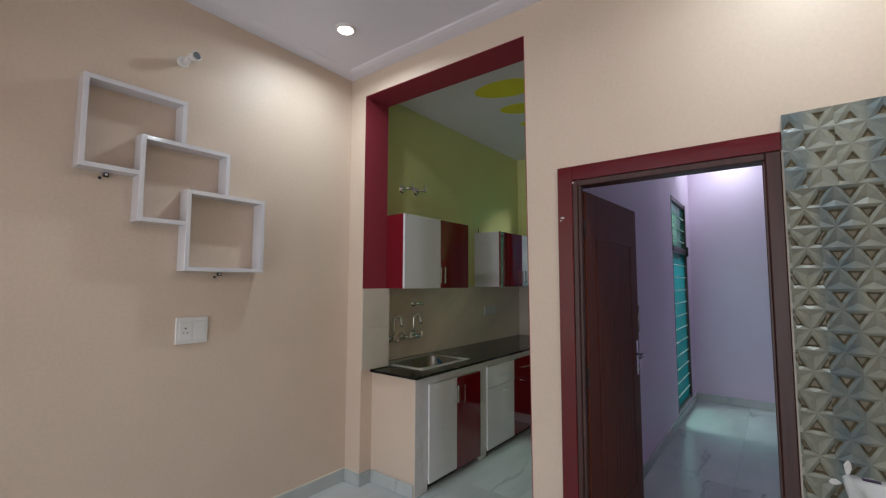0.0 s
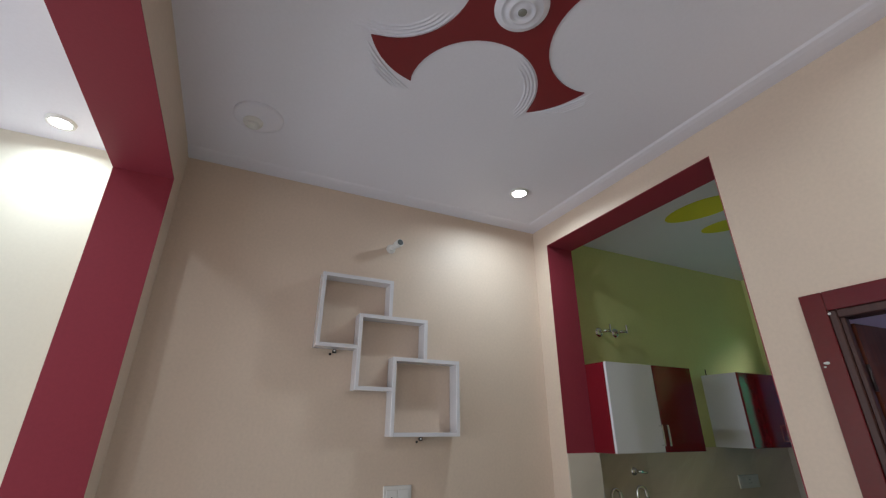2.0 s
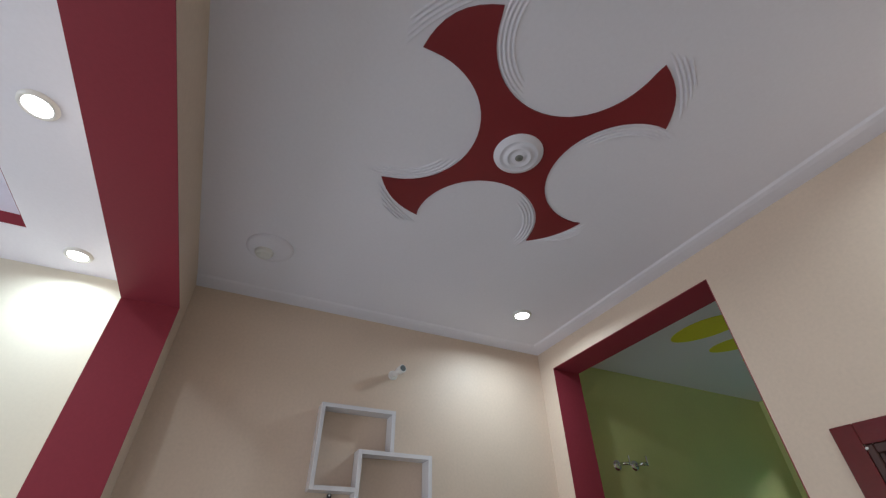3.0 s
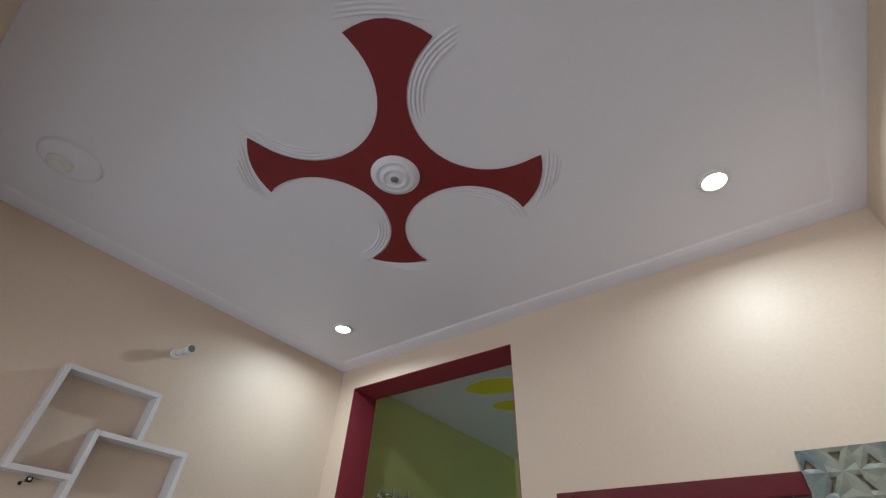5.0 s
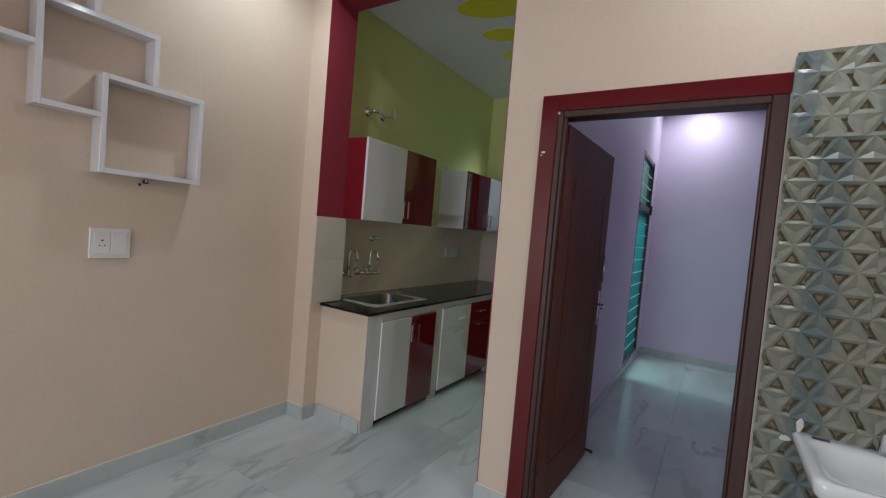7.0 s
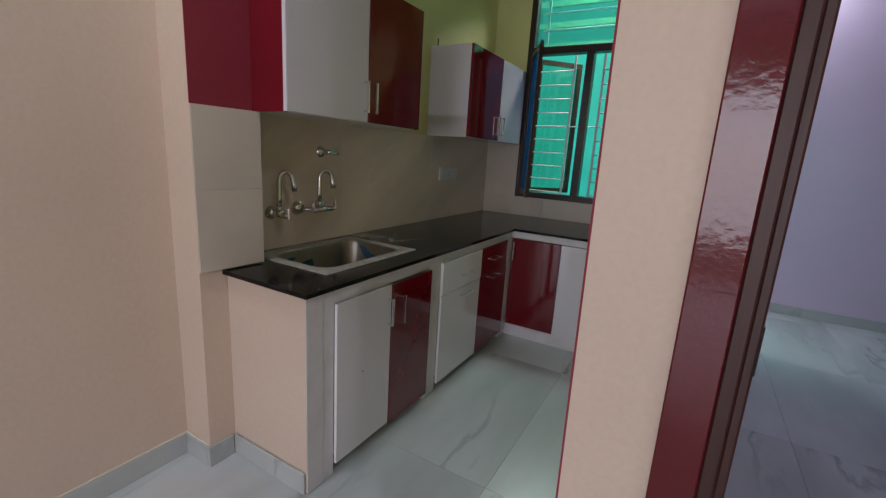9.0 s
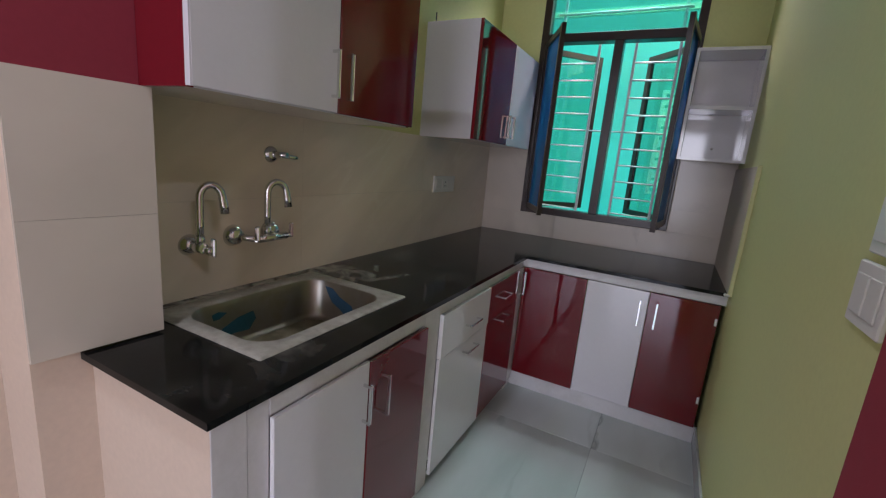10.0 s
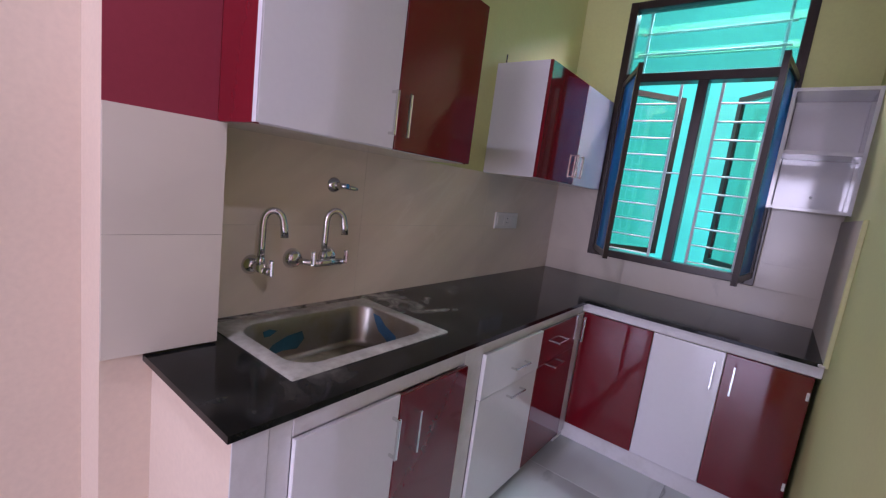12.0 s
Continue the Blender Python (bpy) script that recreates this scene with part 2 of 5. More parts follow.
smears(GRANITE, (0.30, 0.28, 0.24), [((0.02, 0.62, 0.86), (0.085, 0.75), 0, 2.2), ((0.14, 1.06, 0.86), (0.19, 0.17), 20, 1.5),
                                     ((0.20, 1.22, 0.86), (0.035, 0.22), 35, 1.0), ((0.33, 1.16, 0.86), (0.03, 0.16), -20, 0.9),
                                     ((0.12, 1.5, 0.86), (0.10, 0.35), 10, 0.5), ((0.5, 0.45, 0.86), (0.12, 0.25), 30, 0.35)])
LAM_WHITE = mat("white_laminate", (0.70, 0.68, 0.71), 0.09, vary=0.02, bump=0.0, coat=0.6)
LAM_RED = mat("red_laminate", (0.15, 0.004, 0.009), 0.05, vary=0.05, bump=0.0, coat=0.6)
PVC = mat("white_edge_strip", (0.86, 0.85, 0.85), 0.35, vary=0.03, bump=0.0)
LAM_PLAIN = mat("white_frame_paint", (0.66, 0.64, 0.65), 0.4, vary=0.04, dirt=(0.4, 0.37, 0.33), dirt_amount=0.25)
RESIDUE = mat("dried_residue", (0.20, 0.175, 0.11), 0.7, vary=0.35, fine=30, coarse=7, dirt=(0.33, 0.30, 0.22), dirt_amount=0.6)
CHROME = mat("chrome", (0.72, 0.72, 0.72), 0.12, 1.0, vary=0.03, bump=0.0)
STEEL = mat("stainless_steel", (0.31, 0.29, 0.25), 0.34, 1.0, vary=0.08, fine=20, bump=0.02,
            dirt=(0.26, 0.23, 0.15), dirt_amount=0.7)
STEEL_RIM = mat("cement_smeared_rim", (0.28, 0.26, 0.215), 0.6, 0.1, vary=0.28, fine=40, dirt=(0.43, 0.41, 0.345), dirt_amount=0.95, bump=0.3)
BLUE_FILM = mat("blue_film", (0.03, 0.105, 0.18), 0.35, vary=0.2, bump=0.3)
TEAL_FILM = mat("teal_film", (0.008, 0.055, 0.07), 0.3, vary=0.2, bump=0.3)
PLASTIC = mat("white_plastic", (0.74, 0.71, 0.68), 0.3, vary=0.02, bump=0.0)
BLACK = mat("black_plastic", (0.012, 0.011, 0.011), 0.5)
BROWN_STEEL = mat("brown_enamel", (0.030, 0.016, 0.013), 0.3, vary=0.15, bump=0.05)
FRAME_WOOD = wood("door_frame_wood", (0.036, 0.009, 0.007), (0.064, 0.020, 0.015), 0.45)
DOOR_WOOD = wood("door_veneer", (0.085, 0.019, 0.008), (0.145, 0.034, 0.014), 0.5, spec=0.25)
GRILLE = mat("white_grille_paint", (0.62, 0.62, 0.62), 0.4)
TEAL_GLASS = glass("teal_glass", (0.42, 0.84, 0.78))
BLUE_MESH = glass("blue_pane", (0.34, 0.70, 0.82), 0.02)
bt = BLUE_MESH.node_tree
tl, ms = bt.nodes.new("ShaderNodeBsdfDiffuse"), bt.nodes.new("ShaderNodeMixShader")
tl.inputs["Color"].default_value = (0.02, 0.20, 0.48, 1)
ms.inputs["Fac"].default_value = 0.5
bt.links.new(bt.nodes["Mix Shader"].outputs[0], ms.inputs[1])
bt.links.new(tl.outputs[0], ms.inputs[2])
bt.links.new(ms.outputs[0], bt.nodes["Material Output"].inputs["Surface"])
FROST_TEAL = glass("frosted_teal", (0.04, 0.46, 0.47), 0.1)
ft = FROST_TEAL.node_tree
tl, ms = ft.nodes.new("ShaderNodeBsdfTranslucent"), ft.nodes.new("ShaderNodeMixShader")
tl.inputs["Color"].default_value = (0.02, 0.26, 0.34, 1)
ms.inputs["Fac"].default_value = 0.6
ft.links.new(ft.nodes["Mix Shader"].outputs[0], ms.inputs[1])
ft.links.new(tl.outputs[0], ms.inputs[2])
ft.links.new(ms.outputs[0], ft.nodes["Material Output"].inputs["Surface"])
MILKY_TEAL = glass("milky_teal", (0.55, 0.86, 0.82), 0.05)
mt = MILKY_TEAL.node_tree
df, ms = mt.nodes.new("ShaderNodeBsdfDiffuse"), mt.nodes.new("ShaderNodeMixShader")
df.inputs["Color"].default_value = (0.10, 0.42, 0.40, 1)
ms.inputs["Fac"].default_value = 0.16
mt.links.new(mt.nodes["Mix Shader"].outputs[0], ms.inputs[1])
mt.links.new(df.outputs[0], ms.inputs[2])
mt.links.new(ms.outputs[0], mt.nodes["Material Output"].inputs["Surface"])
CERAMIC = mat("white_ceramic", (0.80, 0.80, 0.80), 0.08, vary=0.02, bump=0.0, coat=0.5)
RELIEF = mat("relief_tile_glaze", (0.238, 0.24, 0.19), 0.34, vary=0.16, fine=14, coarse=3.0, bump=0.04, by_object=0.04,
             dirt=(0.16, 0.175, 0.165), dirt_amount=0.5)
RELIEF_PIT = mat("relief_tile_pit", (0.19, 0.16, 0.10), 0.4, vary=0.2, fine=20, coarse=5.0, bump=0.04)
# a slate-blue band is fired into the middle of each tile
rn, rl = RELIEF.node_tree.nodes, RELIEF.node_tree.links
rp = rn["Principled BSDF"]
rtc, rsx = rn.new("ShaderNodeTexCoord"), rn.new("ShaderNodeSeparateXYZ")
rl.new(rtc.outputs["Object"], rsx.inputs[0])
rdx, rab, rmr, rnz, rmu, rmx = (rn.new("ShaderNodeMath"), rn.new("ShaderNodeMath"), rn.new("ShaderNodeMapRange"), rn.new("ShaderNodeTexNoise"),
                                rn.new("ShaderNodeMath"), rn.new("ShaderNodeMixRGB"))
rdx.operation, rab.operation, rmu.operation = "SUBTRACT", "ABSOLUTE", "MULTIPLY"
rdx.inputs[1].default_value = 0.139
rl.new(rsx.outputs["X"], rdx.inputs[0])
rl.new(rdx.outputs[0], rab.inputs[0])
rmr.inputs["From Min"].default_value, rmr.inputs["From Max"].default_value = 0.03, 0.07
rmr.inputs["To Min"].default_value, rmr.inputs["To Max"].default_value = 1.0, 0.0
rl.new(rab.outputs[0], rmr.inputs["Value"])
rnz.inputs["Scale"].default_value = 11.0
rl.new(rtc.outputs["Object"], rnz.inputs["Vector"])
rl.new(rmr.outputs[0], rmu.inputs[0])
rl.new(rnz.outputs["Fac"], rmu.inputs[1])
rmu2 = rn.new("ShaderNodeMath")
rmu2.operation, rmu2.use_clamp = "MULTIPLY", True
rl.new(rmu.outputs[0], rmu2.inputs[0])
rmu2.inputs[1].default_value = 1.6
rl.new(rp.inputs["Base Color"].links[0].from_socket, rmx.inputs["Color1"])
rmx.inputs["Color2"].default_value = (0.118, 0.148, 0.15, 1)
rl.new(rmu2.outputs[0], rmx.inputs["Fac"])
rl.new(rmx.outputs[0], rp.inputs["Base Color"])
LAMP_ON = glow("lamp_disc", (1.0, 0.98, 0.96), 14.0)
# daylight through the well's teal sheets is put in as emission
TEAL_SHEET = glow("teal_sheet_glow", (0.0, 0.78, 0.62), 0.40, 0.3)
TEAL_SIDE = glow("teal_sheet_glow_ribbed", (0.0, 0.72, 0.66), 0.25, 0.3)
# the side sheet is an added glow too, its ribs drawn as brightness
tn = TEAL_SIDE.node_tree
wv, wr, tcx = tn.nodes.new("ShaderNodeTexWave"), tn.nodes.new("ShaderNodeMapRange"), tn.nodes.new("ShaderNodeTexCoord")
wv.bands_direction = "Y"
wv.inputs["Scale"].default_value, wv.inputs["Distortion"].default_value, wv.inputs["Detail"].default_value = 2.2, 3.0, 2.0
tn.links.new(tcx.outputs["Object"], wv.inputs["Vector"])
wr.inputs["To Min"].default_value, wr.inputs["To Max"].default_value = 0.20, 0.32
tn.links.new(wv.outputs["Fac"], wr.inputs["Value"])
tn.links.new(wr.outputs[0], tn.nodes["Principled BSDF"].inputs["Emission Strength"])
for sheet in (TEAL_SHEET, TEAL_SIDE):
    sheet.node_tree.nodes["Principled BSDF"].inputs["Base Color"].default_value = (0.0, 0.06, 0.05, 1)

# ---- building helpers ----
ORIGIN = {}


def thing(name, at, label, category, group="", kind=""):
    """An Empty at the base of a thing; its parts are given in world metres."""
    ob = new(name)
    ob.location = at
    ob.empty_display_size = 0.05
    ORIGIN[ob.name] = Vector(at)
    return tagged(ob, label, category, group, kind)


def part(name, bm, material, parent=None, label=""):
    """Links a bmesh, given in world metres, as one mesh under a thing or part."""
    o = ORIGIN[parent.name] if parent else Vector((0, 0, 0))
    bmesh.ops.translate(bm, verts=bm.verts, vec=-o)
    bmesh.ops.recalc_face_normals(bm, faces=bm.faces)
    me = bpy.data.meshes.new(name)
    bm.to_mesh(me)
    bm.free()
    me.materials.append(material)
    ob = new(name, me)
    ob.parent = parent
    ORIGIN[ob.name] = o
    if label:
        tagged(ob, label)
    return ob


def structure(name, bm, material, label, category):
    return tagged(part(name, bm, material), label, category, kind="structure")


def box(lo, hi, bevel=0.0, bm=None, seg=1):
    """A box from corner to corner, its edges rounded by bevel."""
    bm = bm or bmesh.new()
    r = bmesh.ops.create_cube(bm, size=1.0)
    s = Vector(hi) - Vector(lo)
    c = (Vector(hi) + Vector(lo)) / 2
    bmesh.ops.scale(bm, verts=r["verts"], vec=s)
    bmesh.ops.translate(bm, verts=r["verts"], vec=c)
    if bevel:
        es = list({e for v in r["verts"] for e in v.link_edges})
        bmesh.ops.bevel(bm, geom=es, offset=bevel, segments=seg, affect="EDGES", profile=0.5)
    return bm


def block(lower, upper, z0, z1, bm=None):
    """A block between two plan outlines of four corners, for faces that lean."""
    bm = bm or bmesh.new()
    a = [bm.verts.new((x, y, z0)) for x, y in lower]
    b = [bm.verts.new((x, y, z1)) for x, y in upper]
    bm.faces.new(a[::-1])
    bm.faces.new(b)
    for k in range(4):
        j = (k + 1) % 4
        bm.faces.new((a[k], a[j], b[j], b[k]))
    return bm


def boxes(spans, bevel=0.0, grow=None):
    bm = grow or bmesh.new()
    for lo, hi in spans:
        box(lo, hi, bevel, bm)
    return bm


def tube(points, radius, sides=10, bm=None, caps=True):
    """A round bar along a line of points; radius may be a number or one for each point."""
    bm = bm or bmesh.new()
    pts = [Vector(p) for p in points]
    rs = radius if isinstance(radius, (list, tuple)) else [radius] * len(pts)
    rings, up = [], Vector((0, 0, 1))
    for i, p in enumerate(pts):
        d = (pts[min(i + 1, len(pts) - 1)] - pts[max(i - 1, 0)]).normalized()
        if abs(d.dot(up)) > 0.95:
            up = Vector((0, 1, 0)) if abs(d.y) < 0.9 else Vector((1, 0, 0))
        a = d.cross(up).normalized()
        b = d.cross(a).normalized()
        up = -b if b.dot(up) < 0 else b
        b = d.cross(a).normalized()
        rings.append([bm.verts.new(p + rs[i] * (math.cos(2 * math.pi * k / sides) * a + math.sin(2 * math.pi * k / sides) * b))
                      for k in range(sides)])
    for r1, r2 in zip(rings, rings[1:]):
        for k in range(sides):
            bm.faces.new((r1[k], r1[(k + 1) % sides], r2[(k + 1) % sides], r2[k])).smooth = True
    if caps:
        bm.faces.new(rings[0][::-1])
        bm.faces.new(rings[-1])
    return bm


def lathe(profile, centre, axis="Z", sides=32, bm=None, smooth=True):
    """A turned shape: profile rows of (radius, height along the axis)."""
    bm = bm or bmesh.new()
    turn = {"Z": Matrix.Identity(3), "X": Euler((0, radians(90), 0)).to_matrix(), "-Z": Euler((radians(180), 0, 0)).to_matrix(),
            "Y": Euler((radians(-90), 0, 0)).to_matrix(), "-Y": Euler((radians(90), 0, 0)).to_matrix(),
            "-X": Euler((0, radians(-90), 0)).to_matrix()}[axis]
    rings = []
    for r, h in profile:
        if r < 1e-5:
            rings.append([bm.verts.new(Vector(centre) + turn @ Vector((0, 0, h)))])
        else:
            rings.append([bm.verts.new(Vector(centre) + turn @ Vector((r * math.cos(2 * math.pi * k / sides), r * math.sin(2 * math.pi * k / sides), h)))
                          for k in range(sides)])
    for a, b in zip(rings, rings[1:]):
        for k in range(sides):
            q = [a[k % len(a)], a[(k + 1) % len(a)], b[(k + 1) % len(b)], b[k % len(b)]]
            q = list(dict.fromkeys(q))
            if len(q) > 2:
                bm.faces.new(q).smooth = smooth
    return bm


def prism(outline, z0, z1, bm=None):
    """A flat plate of the given plan outline between two heights."""
    bm = bm or bmesh.new()
    lo = [bm.verts.new((x, y, z0)) for x, y in outline]
    hi = [bm.verts.new((x, y, z1)) for x, y in outline]
    bm.faces.new(lo[::-1])
    bm.faces.new(hi)
    for k in range(len(lo)):
        j = (k + 1) % len(lo)
        bm.faces.new((lo[k], lo[j], hi[j], hi[k]))
    return bm


def swept(profile, path):
    """A moulding: a profile of (out, up) swept along straight runs with mitred corners; path rows are (x, y, out_x, out_y)."""
    bm = bmesh.new()
    rings = []
    for x, y, ox, oy, z in path:
        rings.append([bm.verts.new((x + ox * o, y + oy * o, z + u)) for o, u in profile])
    for a, b in zip(rings, rings[1:]):
        for k in range(len(profile) - 1):
            bm.faces.new((a[k], a[k + 1], b[k + 1], b[k]))
    return bm

# ---- structure ----
TOP = 3.5
OX0, OX1, OZ = 0.172, 1.597, 3.072


def pier_x(y, z):
    """The leaning face of the pier between kitchen opening and door."""
    return OX1 + (0.03 - 0.028 * z / OZ) * (1 - y / 0.272)


def pier(x1, y0, y1, bm, off=0.0):
    return block([(pier_x(y0, 0) - off, y0), (x1 if x1 else pier_x(y0, 0), y0), (x1 if x1 else pier_x(y1, 0), y1), (pier_x(y1, 0) - off, y1)],
                 [(pier_x(y0, OZ) - off, y0), (x1 if x1 else pier_x(y0, OZ), y0), (x1 if x1 else pier_x(y1, OZ), y1), (pier_x(y1, OZ) - off, y1)], 0, OZ, bm)


structure("wall_north", boxes([((-0.2, 0, 0), (OX0, 0.125, TOP)), ((OX0, 0, OZ), (1.887, 0.125, TOP)),
                               ((1.887, 0, 2.12), (2.80, 0.125, TOP)), ((2.80, 0, 0), (3.7, 0.125, TOP))], grow=pier(1.887, 0.0, 0.125, None)), PEACH,
          "peach painted plaster wall with kitchen opening and door", "wall")
structure("wall_kitchen_south", boxes([((-0.2, 0.125, 0), (OX0, 0.256, TOP)), ((OX0, 0.125, OZ), (1.77, 0.256, TOP))],
                                      grow=pier(1.77, 0.125, 0.256, None)), LIME, "lime green painted kitchen wall round the opening", "wall")
structure("wall_bedroom_south", boxes([((1.77, 0.125, 0), (1.887, 0.16, TOP)), ((1.887, 0.125, 2.12), (2.80, 0.16, TOP)),
                                       ((2.80, 0.125, 0), (4.1, 0.16, TOP))]), LILAC, "lilac painted bedroom wall round the door", "wall")
structure("wall_west", box((-0.2, -2.675, 0), (0, 0, TOP)), PEACH, "peach painted plaster wall with box shelves", "wall")
structure("wall_kitchen_west", box((-0.2, 0.256, 0), (-0.01, 2.96, TOP)), LIME, "lime green painted kitchen wall above beige tiles", "wall")
structure("wall_kitchen_east", box((1.697, 0.256, 0), (1.77, 3.1, TOP)), LIME, "plain lime green painted kitchen wall", "wall")
WX0, WX1, WZ0, WZ1 = 0.319, 1.366, 1.036, 2.82
structure("wall_kitchen_north", boxes([((-0.2, 2.96, 0), (WX0, 3.1, TOP)), ((WX1, 2.96, 0), (1.697, 3.1, TOP)),
                                       ((WX0, 2.96, 0), (WX1, 3.1, WZ0)), ((WX0, 2.96, WZ1), (WX1, 3.1, TOP))]), LIME,
          "lime green painted kitchen wall with a window", "wall")
BY0, BY1, BZ0, BZ1 = 3.12, 4.05, 0.12, 2.57
structure("wall_bedroom_west", boxes([((1.77, 0.16, 0), (1.85, BY0, TOP)), ((1.77, BY1, 0), (1.85, 4.45, TOP)),
                                      ((1.77, BY0, 0), (1.85, BY1, BZ0)), ((1.77, BY0, BZ1), (1.85, BY1, TOP))]), LILAC,
          "lilac painted bedroom wall with a tall window", "wall")
structure("wall_bedroom_north", box((1.7, 4.45, 0), (4.1, 4.65, TOP)), LILAC, "lilac painted bedroom wall lit from above", "wall")
structure("wall_bedroom_east", box((4.0, 0.16, 0), (4.15, 4.45, TOP)), LILAC, "plain lilac painted bedroom wall", "wall")
structure("wall_east", box((3.49, -6.6, 0), (3.7, 0, TOP)), PEACH, "plain peach painted wall", "wall")
structure("wall_living_west", box((-0.2, -6.6, 0), (0, -2.955, TOP)), CREAM, "cream painted living room wall under downlights", "wall")
# assumed wall out of view; its opening lets the front fill in
structure("wall_living_south", boxes([((-0.2, -6.75, 0), (0.45, -6.6, TOP)), ((3.05, -6.75, 0), (3.7, -6.6, TOP)), ((0.45, -6.75, 2.5), (3.05, -6.6, TOP)),
                                      ((0.45, -6.75, 0), (3.05, -6.6, 0.4))]), CREAM, "unseen cream front wall with an opening for the fill lamp", "wall")
structure("beam_cross", boxes([((0, -2.955, 2.956), (3.49, -2.675, TOP)), ((0, -2.955, 0), (0.24, -2.675, 2.956)),
                               ((3.25, -2.955, 0), (3.49, -2.675, 2.956))]), PEACH, "peach painted beam and pilasters of a wide arch", "beam")
arch = thing("arch_lining", (1.75, -2.815, 0), "maroon painted underside and jambs of the arch", "arch", kind="structure")
part("soffit", box((0.246, -2.957, 2.9499), (3.244, -2.673, 2.956)), MAROON, arch)
part("jamb", box((0.24, -2.957, 0), (0.246, -2.673, 2.955)), MAROON, arch)
part("jamb", box((3.244, -2.957, 0), (3.25, -2.673, 2.955)), MAROON, arch)
lining = boxes([((OX0, 0.0005, 1.503), (OX0 + 0.003, 0.258, OZ)), ((OX0 + 0.003, 0.0005, OZ - 0.005), (pier_x(0.256, OZ) - 0.0055, 0.258, OZ))],
               grow=pier(None, 0.0005, 0.258, None, 0.005))
structure("opening_lining", lining, MAROON,
          "maroon painted jambs and head of the kitchen opening", "trim")
structure("ceiling_hall", box((-0.1, -2.675, HALL_Z), (3.55, 0.02, HALL_Z + 0.06)), WHITE_CEIL, "white plaster hall ceiling", "ceiling")
structure("ceiling_kitchen", box((-0.1, 0.25, 3.25), (1.72, 3.0, 3.31)), WHITE_CEIL, "white plaster kitchen ceiling", "ceiling")
structure("ceiling_bedroom", box((1.8, 0.14, 3.42), (4.05, 4.55, 3.48)), WHITE_CEIL, "white plaster bedroom ceiling", "ceiling")
TX0, TX1, TY0, TY1 = 0.373, 3.1, -6.2, -3.446
structure("ceiling_living", boxes([((-0.1, -6.65, 3.17), (TX0, -2.955, 3.26)), ((TX1, -6.65, 3.17), (3.55, -2.955, 3.26)),
                                   ((TX0, TY1, 3.17), (TX1, -2.955, 3.26)), ((TX0, -6.65, 3.17), (TX1, TY0, 3.26)),
                                   ((TX0 - 0.06, TY0 - 0.06, 3.42), (TX1 + 0.06, TY1 + 0.06, 3.47)),
                                   ((TX0 - 0.06, TY0 - 0.06, 3.26), (TX0 - 0.01, TY1 + 0.06, 3.42)), ((TX1 + 0.01, TY0 - 0.06, 3.26), (TX1 + 0.06, TY1 + 0.06, 3.42)),
                                   ((TX0 - 0.01, TY1 + 0.01, 3.26), (TX1 + 0.01, TY1 + 0.06, 3.42)), ((TX0 - 0.01, TY0 - 0.06, 3.26), (TX1 + 0.01, TY0 - 0.01, 3.42))]),
          WHITE_CEIL, "white living room ceiling with a recessed tray", "ceiling")
structure("tray_band", boxes([((TX0, TY0, 3.172), (TX0 + 0.004, TY1, 3.235)), ((TX1 - 0.004, TY0, 3.172), (TX1, TY1, 3.235)),
                              ((TX0 + 0.004, TY1 - 0.004, 3.172), (TX1 - 0.004, TY1, 3.235)), ((TX0 + 0.004, TY0, 3.172), (TX1 - 0.004, TY0 + 0.004, 3.235))]),
          MAROON, "maroon painted edge band of the ceiling tray", "trim")
# stepped cornice round the hall ceiling
COR = [(0.0, -0.016), (0.03, -0.016), (0.085, -0.013), (0.115, -0.008), (0.13, 0.0)]
structure("cornice", swept(COR, [(0, -2.675, 1, 0, HALL_Z), (0, 0, 1, -1, HALL_Z), (3.49, 0, -1, -1, HALL_Z), (3.49, -2.675, -1, 0, HALL_Z)]),
          WHITE_CEIL, "white stepped plaster cornice of the hall", "cornice")
structure("floor", boxes([((-0.3, -6.75, -0.12), (4.15, 4.65, -0.012))]), GROUT, "grey screed under the floor tiles", "floor")
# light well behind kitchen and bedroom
structure("backdrop_well_side", box((-0.5, 3.1, -0.1), (-0.3, 5.1, 4.2)), TEAL_SIDE, "teal fibreglass backdrop, its daylight put in as glow", "backdrop")
structure("well_wall_east", boxes([((1.7, 3.1, 2.57), (1.77, 5.1, 4.2)), ((1.7, 4.05, -0.1), (1.77, 5.1, 2.57)), ((1.7, 3.1, -0.1), (1.77, 3.12, 2.57))]),
          PLASTER_GREY, "plain plastered wall of the light well", "wall")
structure("backdrop_well", box((-0.3, 5.0, -0.1), (1.7, 5.06, 4.2)), TEAL_SHEET, "teal fibreglass backdrop, its daylight put in as glow", "backdrop")
structure("well_roof", box((-0.5, 3.1, 4.2), (1.77, 5.1, 4.25)), PLASTER_GREY, "roof edge over the light well", "roof")

structure("cornice_bedroom", boxes([((1.85, 4.405, 3.375), (4.0, 4.45, 3.421)), ((1.85, 0.16, 3.375), (1.895, 4.405, 3.421))], 0.006), WHITE_CEIL, "narrow white plaster cornice of the bedroom", "cornice")

# skirting
SK = 0.095
